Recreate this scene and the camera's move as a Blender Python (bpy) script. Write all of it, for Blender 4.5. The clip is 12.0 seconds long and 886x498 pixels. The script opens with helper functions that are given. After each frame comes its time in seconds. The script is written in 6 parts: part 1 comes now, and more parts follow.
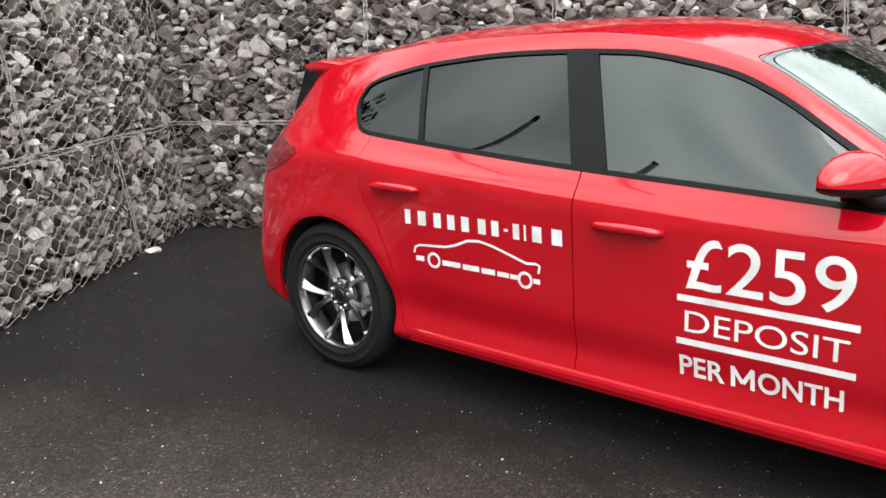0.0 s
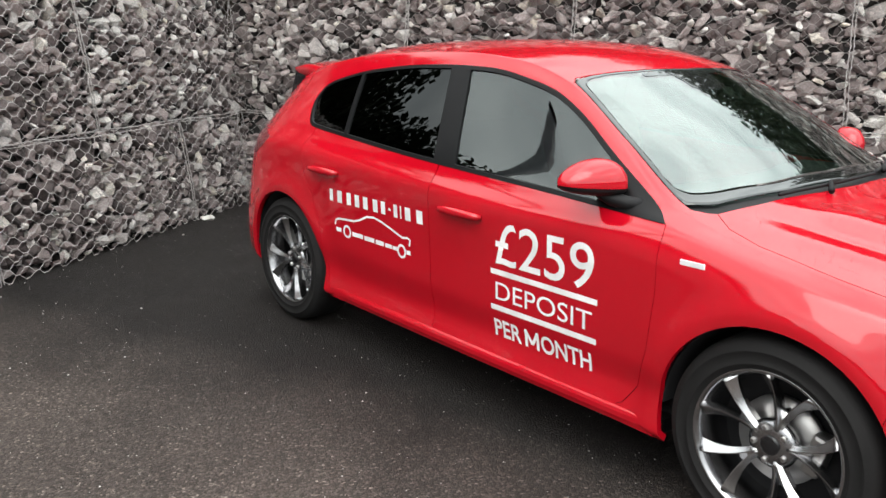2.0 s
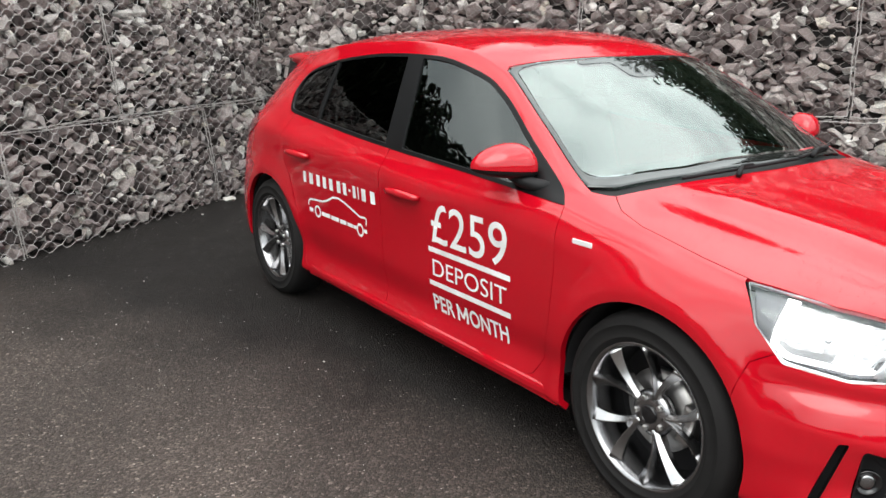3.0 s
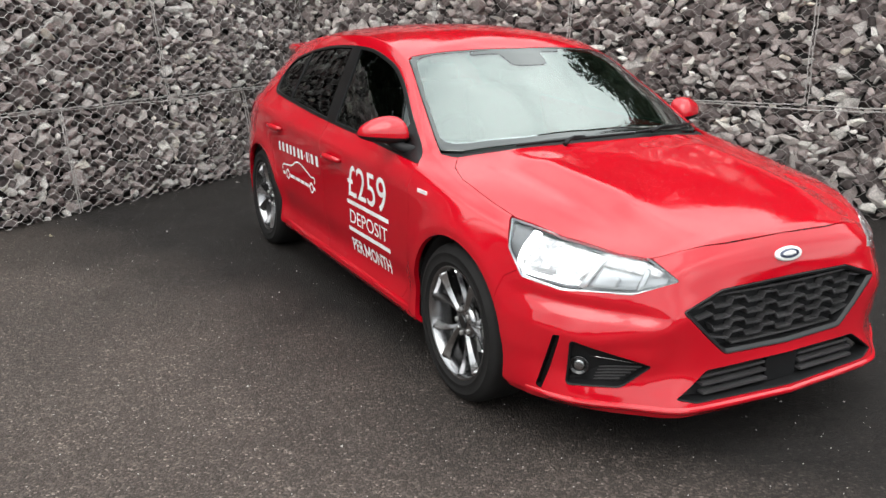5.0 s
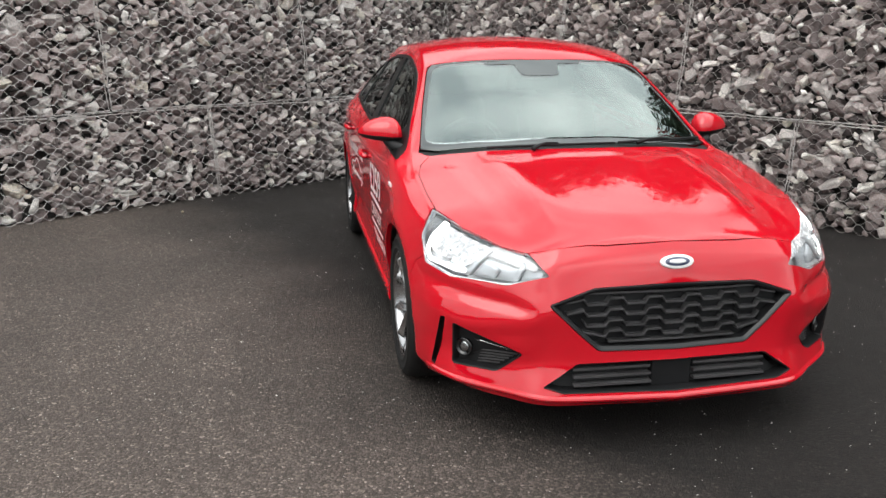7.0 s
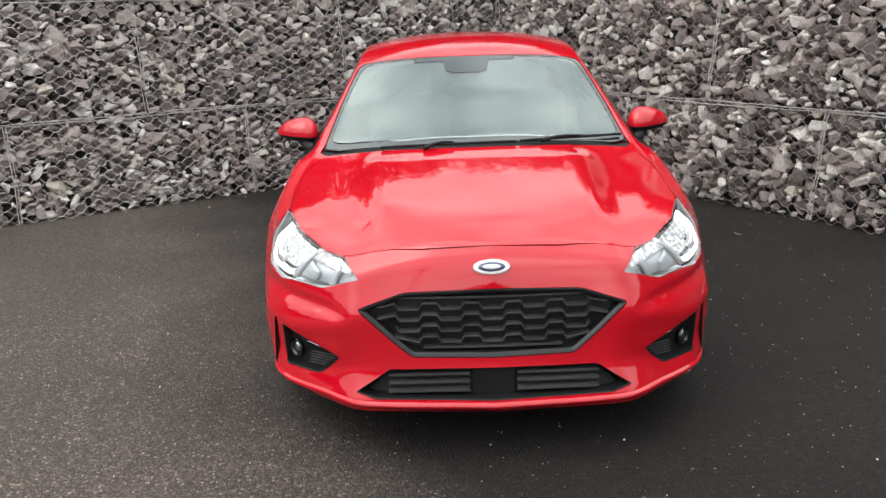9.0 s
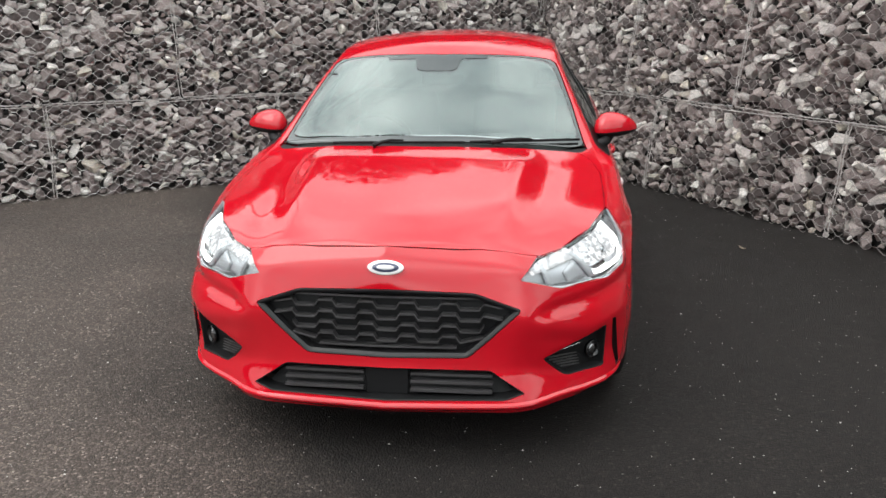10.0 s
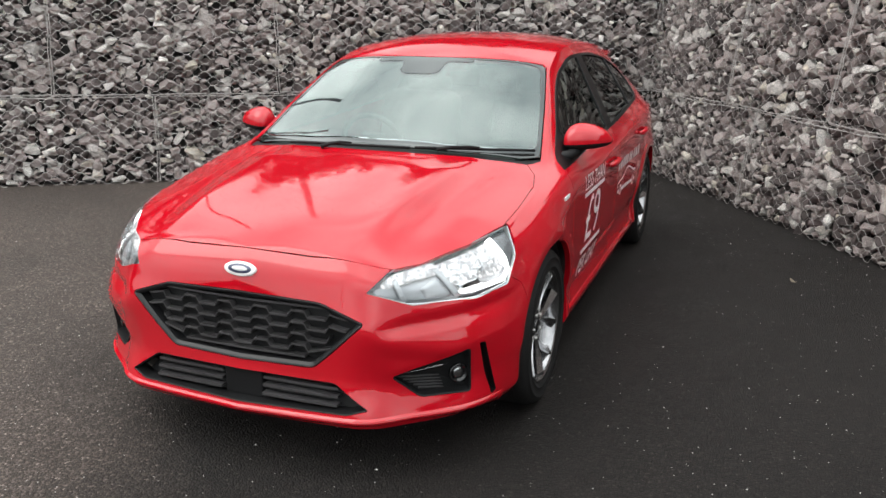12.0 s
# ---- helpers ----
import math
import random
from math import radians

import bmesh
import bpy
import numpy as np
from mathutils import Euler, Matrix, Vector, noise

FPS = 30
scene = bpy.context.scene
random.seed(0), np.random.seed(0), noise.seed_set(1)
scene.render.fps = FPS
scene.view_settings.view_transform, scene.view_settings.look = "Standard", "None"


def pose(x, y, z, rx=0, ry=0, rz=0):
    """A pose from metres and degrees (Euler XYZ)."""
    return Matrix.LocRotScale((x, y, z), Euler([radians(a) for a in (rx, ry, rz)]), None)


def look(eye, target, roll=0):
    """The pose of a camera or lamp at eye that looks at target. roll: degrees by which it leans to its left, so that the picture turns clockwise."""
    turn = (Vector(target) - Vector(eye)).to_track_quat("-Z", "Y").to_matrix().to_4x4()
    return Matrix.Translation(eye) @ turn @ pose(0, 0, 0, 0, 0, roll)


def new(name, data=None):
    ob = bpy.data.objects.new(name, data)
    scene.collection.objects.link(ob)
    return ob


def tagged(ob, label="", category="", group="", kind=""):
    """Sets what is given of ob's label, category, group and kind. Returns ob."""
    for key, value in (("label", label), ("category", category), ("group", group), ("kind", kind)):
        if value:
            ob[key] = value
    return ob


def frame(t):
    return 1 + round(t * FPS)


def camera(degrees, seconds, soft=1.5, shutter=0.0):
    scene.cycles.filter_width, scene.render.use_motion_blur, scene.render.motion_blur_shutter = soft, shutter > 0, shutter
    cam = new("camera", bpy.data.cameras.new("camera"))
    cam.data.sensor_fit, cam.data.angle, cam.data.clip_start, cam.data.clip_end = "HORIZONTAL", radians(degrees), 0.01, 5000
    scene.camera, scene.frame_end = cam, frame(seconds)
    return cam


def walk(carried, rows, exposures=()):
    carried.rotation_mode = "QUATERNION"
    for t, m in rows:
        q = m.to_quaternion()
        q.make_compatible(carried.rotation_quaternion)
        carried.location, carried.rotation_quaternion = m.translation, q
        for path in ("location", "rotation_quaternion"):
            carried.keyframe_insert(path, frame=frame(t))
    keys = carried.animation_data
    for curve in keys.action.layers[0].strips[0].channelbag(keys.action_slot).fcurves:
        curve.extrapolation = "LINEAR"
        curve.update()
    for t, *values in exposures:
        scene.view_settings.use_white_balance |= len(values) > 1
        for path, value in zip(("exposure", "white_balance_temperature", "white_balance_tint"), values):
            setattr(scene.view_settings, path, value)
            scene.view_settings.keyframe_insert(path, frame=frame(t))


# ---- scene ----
cam = camera(55.5, 12.0)
PATH = [
    (0, (1.239, -3.239, 1.406), (-0.005, -1.753, 0.913), -1.8),
    (0.5, (1.54, -3.207, 1.435), (0.234, -1.777, 0.935), -2.0),
    (1, (1.857, -3.139, 1.448), (0.482, -1.773, 0.955), -1.8),
    (1.5, (2.189, -3.034, 1.457), (0.748, -1.735, 0.969), -0.7),
    (2, (2.449, -2.993, 1.456), (0.957, -1.753, 0.969), 0.4),
    (2.5, (2.695, -2.892, 1.477), (1.158, -1.716, 0.974), 0.5),
    (3, (2.924, -2.705, 1.484), (1.337, -1.606, 0.962), -0.1),
    (3.2, (3.015, -2.674, 1.47), (1.413, -1.598, 0.943), 0.1),
    (4.8, (4.035, -2.439, 1.535), (2.336, -1.535, 0.989), 0.0),
    (5, (4.137, -2.383, 1.534), (2.429, -1.499, 0.987), -0.2),
    (5.5, (4.385, -2.18, 1.534), (2.636, -1.373, 0.995), 0.1),
    (6, (4.608, -1.942, 1.544), (2.804, -1.25, 1.027), 0.5),
    (6.5, (4.778, -1.706, 1.533), (2.924, -1.159, 1.019), 0.8),
    (7, (4.872, -1.379, 1.527), (2.975, -1.012, 1.01), 0.3),
    (7.5, (4.899, -1.117, 1.528), (2.99, -0.822, 1.011), -0.8),
    (7.7, (4.916, -0.996, 1.528), (3.002, -0.715, 1.018), -1.0),
    (9.3, (4.962, 0.024, 1.545), (3.036, -0.052, 1.011), -1.7),
    (9.5, (4.931, 0.144, 1.547), (3.007, 0.029, 1.013), -1.4),
    (10, (4.924, 0.523, 1.56), (3.012, 0.299, 1.017), -0.3),
    (10.5, (4.839, 0.813, 1.56), (2.94, 0.498, 1.017), -0.5),
    (11, (4.74, 1.089, 1.56), (2.856, 0.674, 1.031), -0.9),
    (11.5, (4.63, 1.396, 1.549), (2.78, 0.847, 1.024), 0.3),
    (12, (4.527, 1.658, 1.568), (2.73, 0.967, 1.025), 0.3),
]
walk(cam, [(t, look(e, g, r)) for t, e, g, r in PATH],
     exposures=((0, .13), (2.5, -.02), (5.5, -.12), (9.5, -.15), (12, -.22)))

# ---- world, sun, light ----
world = bpy.data.worlds.new("sky_world")
scene.world = world
world.use_nodes = True
wn = world.node_tree
for n in list(wn.nodes):
    wn.nodes.remove(n)
w_out = wn.nodes.new("ShaderNodeOutputWorld")
w_bg = wn.nodes.new("ShaderNodeBackground")
w_sky = wn.nodes.new("ShaderNodeTexSky")
w_sky.sky_type = "NISHITA"
w_sky.sun_disc = False
w_sky.sun_elevation = radians(51)
w_sky.sun_rotation = radians(150)
w_sky.air_density, w_sky.dust_density, w_sky.ozone_density = 1.0, 4.0, 1.0
# an overcast sky: a bank of cloud over the blue
w_tc = wn.nodes.new("ShaderNodeTexCoord")
w_map = wn.nodes.new("ShaderNodeMapping")
w_map.inputs["Scale"].default_value = (1.0, 1.0, 1.8)
w_map.inputs["Location"].default_value = (3.1, 1.7, 0.4)
w_noise = wn.nodes.new("ShaderNodeTexNoise")
w_noise.inputs["Scale"].default_value = 2.3
w_noise.inputs["Detail"].default_value = 4.5
w_noise.inputs["Roughness"].default_value = 0.55
w_ramp = wn.nodes.new("ShaderNodeValToRGB")
w_ramp.color_ramp.elements[0].position, w_ramp.color_ramp.elements[0].color = 0.34, (6.0, 6.45, 6.6, 1)
w_ramp.color_ramp.elements[1].position, w_ramp.color_ramp.elements[1].color = 0.66, (13.2, 13.5, 13.3, 1)
w_mix = wn.nodes.new("ShaderNodeMix")
w_mix.data_type = "RGBA"
w_mix.inputs["Factor"].default_value = 0.92
wn.links.new(w_tc.outputs["Generated"], w_map.inputs["Vector"])
wn.links.new(w_map.outputs["Vector"], w_noise.inputs["Vector"])
wn.links.new(w_noise.outputs["Fac"], w_ramp.inputs["Fac"])
# the thin cloud is a little brighter overhead than at the horizon
w_sep = wn.nodes.new("ShaderNodeSeparateXYZ")
w_grad = wn.nodes.new("ShaderNodeMath")
w_grad.operation = "MULTIPLY_ADD"
w_grad.use_clamp = False
w_grad.inputs[1].default_value, w_grad.inputs[2].default_value = 2.1, 1.15
wn.links.new(w_tc.outputs["Generated"], w_sep.inputs["Vector"])
wn.links.new(w_sep.outputs["Z"], w_grad.inputs[0])
# and brighter towards the side where the sun stands behind the cloud
w_veil = wn.nodes.new("ShaderNodeVectorMath")
w_veil.operation = "DOT_PRODUCT"
w_veil.inputs[1].default_value = (0.38, -0.06, 0.0)
wn.links.new(w_tc.outputs["Generated"], w_veil.inputs[0])
w_sum = wn.nodes.new("ShaderNodeMath")
w_sum.operation = "ADD"
wn.links.new(w_grad.outputs["Value"], w_sum.inputs[0])
wn.links.new(w_veil.outputs["Value"], w_sum.inputs[1])
w_pos = wn.nodes.new("ShaderNodeMath")
w_pos.operation = "MAXIMUM"
w_pos.inputs[1].default_value = 0.6
wn.links.new(w_sum.outputs["Value"], w_pos.inputs[0])
w_vm = wn.nodes.new("ShaderNodeVectorMath")
w_vm.operation = "SCALE"
wn.links.new(w_ramp.outputs["Color"], w_vm.inputs[0])
wn.links.new(w_pos.outputs["Value"], w_vm.inputs["Scale"])
wn.links.new(w_sky.outputs["Color"], w_mix.inputs["A"])
wn.links.new(w_vm.outputs["Vector"], w_mix.inputs["B"])
wn.links.new(w_mix.outputs["Result"], w_bg.inputs["Color"])
wn.links.new(w_bg.outputs["Background"], w_out.inputs["Surface"])
w_bg.inputs["Strength"].default_value = 0.1

sun = new("sun", bpy.data.lights.new("sun", "SUN"))
sun.data.energy, sun.data.angle, sun.data.color = 1.4, radians(50), (1.0, 0.97, 0.93)
sun.matrix_world = look((1.7, -2.9, 4.2), (0, 0, 0))


# ---- materials ----
def material(name):
    m = bpy.data.materials.new(name)
    m.use_nodes = True
    nt = m.node_tree
    return m, nt, nt.nodes["Principled BSDF"]


def setp(b, **kw):
    for k, v in kw.items():
        b.inputs[k.replace("_", " ")].default_value = v


def node(nt, kind, **inputs):
    n = nt.nodes.new(kind)
    for k, v in inputs.items():
        n.inputs[k].default_value = v
    return n


def ramp(nt, stops):
    r = nt.nodes.new("ShaderNodeValToRGB")
    el = r.color_ramp.elements
    while len(el) < len(stops):
        el.new(0.5)
    for e, (p, c) in zip(el, stops):
        e.position, e.color = p, (*c, 1)
    return r


def plain(name, colour, rough=0.5, metal=0.0, spec=0.5, grain=0.0, scale=300.0, coat=0.0):
    """A simple surface with a little mottling and fine relief."""
    m, nt, b = material(name)
    setp(b, Roughness=rough, Metallic=metal)
    b.inputs["Specular IOR Level"].default_value = spec
    b.inputs["Coat Weight"].default_value = coat
    b.inputs["Coat Roughness"].default_value = 0.05
    tc = nt.nodes.new("ShaderNodeTexCoord")
    nz = node(nt, "ShaderNodeTexNoise", Scale=9.0, Detail=5.0)
    nt.links.new(tc.outputs["Object"], nz.inputs["Vector"])
    lo, hi = [c * 0.8 for c in colour], [min(1, c * 1.18) for c in colour]
    r = ramp(nt, [(0.3, lo), (0.7, hi)])
    nt.links.new(nz.outputs["Fac"], r.inputs["Fac"])
    nt.links.new(r.outputs["Color"], b.inputs["Base Color"])
    if grain:
        n2 = node(nt, "ShaderNodeTexNoise", Scale=scale, Detail=2.0)
        nt.links.new(tc.outputs["Object"], n2.inputs["Vector"])
        bp = node(nt, "ShaderNodeBump", Strength=grain, Distance=0.002)
        nt.links.new(n2.outputs["Fac"], bp.inputs["Height"])
        nt.links.new(bp.outputs["Normal"], b.inputs["Normal"])
    return m


def make_paint():
    m, nt, b = material("red_paint")
    setp(b, Roughness=0.35)
    b.inputs["Coat Weight"].default_value = 1.0
    b.inputs["Coat Roughness"].default_value = 0.03
    b.inputs["Specular IOR Level"].default_value = 0.0
    tc = nt.nodes.new("ShaderNodeTexCoord")
    nz = node(nt, "ShaderNodeTexNoise", Scale=3.0, Detail=3.0)
    nt.links.new(tc.outputs["Object"], nz.inputs["Vector"])
    r = ramp(nt, [(0.3, (0.45, 0.0024, 0.0108)), (0.7, (0.50, 0.0032, 0.0132))])
    nt.links.new(nz.outputs["Fac"], r.inputs["Fac"])
    nt.links.new(r.outputs["Color"], b.inputs["Base Color"])
    # rain drops: sparse small beads, only where the surface faces up
    vo = node(nt, "ShaderNodeTexVoronoi", Scale=95.0)
    nt.links.new(tc.outputs["Object"], vo.inputs["Vector"])
    drop = ramp(nt, [(0.0, (1, 1, 1)), (0.24, (0, 0, 0))])
    nt.links.new(vo.outputs["Distance"], drop.inputs["Fac"])
    pick = ramp(nt, [(0.42, (0, 0, 0)), (0.44, (1, 1, 1))])
    nt.links.new(vo.outputs["Color"], pick.inputs["Fac"])
    mul = nt.nodes.new("ShaderNodeMath")
    mul.operation = "MULTIPLY"
    nt.links.new(drop.outputs["Color"], mul.inputs[0])
    nt.links.new(pick.outputs["Color"], mul.inputs[1])
    geo = nt.nodes.new("ShaderNodeNewGeometry")
    sep = nt.nodes.new("ShaderNodeSeparateXYZ")
    nt.links.new(geo.outputs["Normal"], sep.inputs["Vector"])
    up = ramp(nt, [(0.55, (0, 0, 0)), (0.8, (1, 1, 1))])
    nt.links.new(sep.outputs["Z"], up.inputs["Fac"])
    mul2 = nt.nodes.new("ShaderNodeMath")
    mul2.operation = "MULTIPLY"
    nt.links.new(mul.outputs["Value"], mul2.inputs[0])
    nt.links.new(up.outputs["Color"], mul2.inputs[1])
    # dull marks where rain has dried
    dn = node(nt, "ShaderNodeTexNoise", Scale=22.0, Detail=7.0, Roughness=0.7)
    nt.links.new(tc.outputs["Object"], dn.inputs["Vector"])
    dr = ramp(nt, [(0.42, (0.02, 0.02, 0.02)), (0.66, (0.13, 0.13, 0.13))])
    nt.links.new(dn.outputs["Fac"], dr.inputs["Fac"])
    dm = nt.nodes.new("ShaderNodeMix")
    dm.inputs["A"].default_value = 0.055
    nt.links.new(up.outputs["Color"], dm.inputs["Factor"])
    nt.links.new(dr.outputs["Color"], dm.inputs["B"])
    nt.links.new(dm.outputs["Result"], b.inputs["Coat Roughness"])
    b.inputs["Coat IOR"].default_value = 1.67
    bp = node(nt, "ShaderNodeBump", Strength=0.5, Distance=0.0025)
    nt.links.new(mul2.outputs["Value"], bp.inputs["Height"])
    nt.links.new(bp.outputs["Normal"], b.inputs["Normal"])
    nt.links.new(bp.outputs["Normal"], b.inputs["Coat Normal"])
    return m


def make_glass(name, tint, rough=0.0, clear=0.5, power=5.0, printed=False):
    """Car glass: thin, tinted or printed black behind, mirror-like at a slant."""
    m, nt, b = material(name)
    nt.nodes.remove(b)
    out = nt.nodes["Material Output"]
    tr = nt.nodes.new("ShaderNodeBsdfDiffuse" if printed else "ShaderNodeBsdfTransparent")
    tr.inputs["Color"].default_value = (*tint, 1)
    gl = nt.nodes.new("ShaderNodeBsdfGlossy")
    gl.inputs["Color"].default_value = (0.95, 1.0, 1.0, 1)
    gl.inputs["Roughness"].default_value = rough
    lw = nt.nodes.new("ShaderNodeLayerWeight")
    lw.inputs["Blend"].default_value = 0.5
    pw = nt.nodes.new("ShaderNodeMath")
    pw.operation = "POWER"
    pw.inputs[1].default_value = power
    nt.links.new(lw.outputs["Facing"], pw.inputs[0])
    fr = nt.nodes.new("ShaderNodeMath")
    fr.operation = "MULTIPLY_ADD"
    fr.inputs[1].default_value, fr.inputs[2].default_value = 1.0 - clear, clear
    nt.links.new(pw.outputs["Value"], fr.inputs[0])
    mx = nt.nodes.new("ShaderNodeMixShader")
    nt.links.new(fr.outputs["Value"], mx.inputs["Fac"])
    nt.links.new(tr.outputs["BSDF"], mx.inputs[1])
    nt.links.new(gl.outputs["BSDF"], mx.inputs[2])
    nt.links.new(mx.outputs["Shader"], out.inputs["Surface"])
    return m


def make_asphalt():
    m, nt, b = material("asphalt")
    tc = nt.nodes.new("ShaderNodeTexCoord")
    big = node(nt, "ShaderNodeTexNoise", Scale=0.55, Detail=6.0, Roughness=0.6)
    agg = node(nt, "ShaderNodeTexVoronoi", Scale=120.0)
    fine = node(nt, "ShaderNodeTexNoise", Scale=240.0, Detail=4.0)
    for n in (big, agg, fine):
        nt.links.new(tc.outputs["Object"], n.inputs["Vector"])
    stone = ramp(nt, [(0.0, (0.0115, 0.0098, 0.0090)), (0.5, (0.0195, 0.0170, 0.0158)), (0.84, (0.045, 0.0389, 0.0358)), (0.985, (0.122, 0.110, 0.104))])
    nt.links.new(agg.outputs["Color"], stone.inputs["Fac"])
    wear = ramp(nt, [(0.35, (0.75, 0.75, 0.75)), (0.7, (1.2, 1.19, 1.17))])
    nt.links.new(big.outputs["Fac"], wear.inputs["Fac"])
    mx = nt.nodes.new("ShaderNodeMix")
    mx.data_type, mx.blend_type = "RGBA", "MULTIPLY"
    mx.inputs["Factor"].default_value = 1.0
    nt.links.new(stone.outputs["Color"], mx.inputs["A"])
    nt.links.new(wear.outputs["Color"], mx.inputs["B"])
    # slanted tone: dry to damp, with sheen and shade by the bumper painted in
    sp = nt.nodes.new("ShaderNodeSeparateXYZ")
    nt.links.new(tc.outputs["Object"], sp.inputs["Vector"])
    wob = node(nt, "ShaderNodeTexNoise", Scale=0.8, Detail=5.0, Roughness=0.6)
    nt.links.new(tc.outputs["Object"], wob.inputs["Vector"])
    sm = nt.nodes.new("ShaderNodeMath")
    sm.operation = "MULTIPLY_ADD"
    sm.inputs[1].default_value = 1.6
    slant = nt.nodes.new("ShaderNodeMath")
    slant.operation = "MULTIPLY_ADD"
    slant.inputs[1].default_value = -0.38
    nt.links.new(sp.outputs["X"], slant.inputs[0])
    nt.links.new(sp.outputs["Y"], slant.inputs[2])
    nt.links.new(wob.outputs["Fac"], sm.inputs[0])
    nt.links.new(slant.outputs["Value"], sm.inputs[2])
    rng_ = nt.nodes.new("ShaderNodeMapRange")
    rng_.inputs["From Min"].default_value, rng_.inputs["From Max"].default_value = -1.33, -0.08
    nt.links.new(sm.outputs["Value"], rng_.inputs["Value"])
    wet_shade = ramp(nt, [(0.0, (3.75, 3.48, 3.30)), (1.0, (0.55, 0.515, 0.498))])
    nt.links.new(rng_.outputs["Result"], wet_shade.inputs["Fac"])
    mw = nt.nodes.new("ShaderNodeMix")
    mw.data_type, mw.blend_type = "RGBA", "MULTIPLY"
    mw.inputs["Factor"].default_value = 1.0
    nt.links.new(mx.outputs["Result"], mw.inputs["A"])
    nt.links.new(wet_shade.outputs["Color"], mw.inputs["B"])
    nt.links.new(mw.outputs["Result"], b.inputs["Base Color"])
    rr = ramp(nt, [(0.35, (0.5, 0.5, 0.5)), (0.65, (0.72, 0.72, 0.72))])
    nt.links.new(big.outputs["Fac"], rr.inputs["Fac"])
    b.inputs["Specular IOR Level"].default_value = 0.28
    nt.links.new(rr.outputs["Color"], b.inputs["Roughness"])
    add = nt.nodes.new("ShaderNodeMath")
    add.operation = "SUBTRACT"
    nt.links.new(fine.outputs["Fac"], add.inputs[0])
    nt.links.new(agg.outputs["Distance"], add.inputs[1])
    bp = node(nt, "ShaderNodeBump", Strength=1.0, Distance=0.009)
    nt.links.new(add.outputs["Value"], bp.inputs["Height"])
    nt.links.new(bp.outputs["Normal"], b.inputs["Normal"])
    return m


def make_rock():
    m, nt, b = material("quarry_stone")
    setp(b, Roughness=0.7)
    tc = nt.nodes.new("ShaderNodeTexCoord")
    oi = nt.nodes.new("ShaderNodeObjectInfo")
    geo = nt.nodes.new("ShaderNodeNewGeometry")
    rsum = nt.nodes.new("ShaderNodeMath")
    rsum.operation = "ADD"
    nt.links.new(oi.outputs["Random"], rsum.inputs[0])
    nt.links.new(geo.outputs["Random Per Island"], rsum.inputs[1])
    fr = nt.nodes.new("ShaderNodeMath")
    fr.operation = "FRACT"
    nt.links.new(rsum.outputs["Value"], fr.inputs[0])
    tone = ramp(nt, [(0.0, (0.058, 0.046, 0.045)), (0.34, (0.185, 0.151, 0.147)), (0.66, (0.43, 0.362, 0.348)),
                     (0.86, (0.64, 0.605, 0.58)), (0.94, (0.86, 0.83, 0.79)), (0.99, (0.64, 0.58, 0.50))])
    nt.links.new(fr.outputs["Value"], tone.inputs["Fac"])
    nz = node(nt, "ShaderNodeTexNoise", Scale=14.0, Detail=8.0, Roughness=0.7)
    n2 = node(nt, "ShaderNodeTexNoise", Scale=70.0, Detail=6.0, Roughness=0.7)
    for n in (nz, n2):
        nt.links.new(tc.outputs["Object"], n.inputs["Vector"])
    mot = ramp(nt, [(0.25, (0.45, 0.44, 0.44)), (0.52, (1.0, 1.0, 1.0)), (0.75, (1.65, 1.62, 1.58))])
    nt.links.new(nz.outputs["Fac"], mot.inputs["Fac"])
    mx = nt.nodes.new("ShaderNodeMix")
    mx.data_type, mx.blend_type = "RGBA", "MULTIPLY"
    mx.inputs["Factor"].default_value = 1.0
    nt.links.new(tone.outputs["Color"], mx.inputs["A"])
    nt.links.new(mot.outputs["Color"], mx.inputs["B"])
    nt.links.new(mx.outputs["Result"], b.inputs["Base Color"])
    bp = node(nt, "ShaderNodeBump", Strength=0.8, Distance=0.012)
    nt.links.new(n2.outputs["Fac"], bp.inputs["Height"])
    nt.links.new(bp.outputs["Normal"], b.inputs["Normal"])
    return m


PAINT = make_paint()
ASPHALT = make_asphalt()
ROCK = make_rock()
WIRE = plain("galvanised_wire", (0.46, 0.435, 0.42), rough=0.5, metal=0.2)
# near-black colour for the shade deep between the gabion stones
GAP_SHADE = plain("gap_shade", (0.03, 0.028, 0.027), rough=0.95, grain=0.5, scale=60)
BLACK = plain("black_plastic", (0.008, 0.008, 0.0088), rough=0.55, spec=0.25, grain=0.15, scale=500)
GLOSS = plain("gloss_black", (0.008, 0.008, 0.009), rough=0.12, coat=0.6)
SATIN = plain("satin_grille", (0.052, 0.050, 0.052), rough=0.3)
FRAME = plain("grille_surround", (0.011, 0.011, 0.012), rough=0.36, spec=0.4)
TRIM = plain("window_seal", (0.005, 0.005, 0.0055), rough=0.32, spec=0.16)
TYRE = plain("tyre_rubber", (0.0105, 0.010, 0.010), rough=0.75, spec=0.25, grain=0.3, scale=200)
DARKMETAL = plain("dark_alloy", (0.10, 0.10, 0.105), rough=0.4, metal=0.85)
STEEL = plain("brake_steel", (0.45, 0.44, 0.43), rough=0.38, metal=1.0)
CHROME = plain("chrome", (0.8, 0.8, 0.8), rough=0.08, metal=1.0)
WHITE = plain("white_vinyl", (0.88, 0.88, 0.87), rough=0.4)
SEAT = plain("seat_cloth", (0.025, 0.025, 0.028), rough=0.9, grain=0.4, scale=400)
DASH = plain("dash_plastic", (0.03, 0.03, 0.032), rough=0.6, grain=0.3, scale=400)
LINER = plain("roof_lining", (0.45, 0.44, 0.42), rough=0.9)
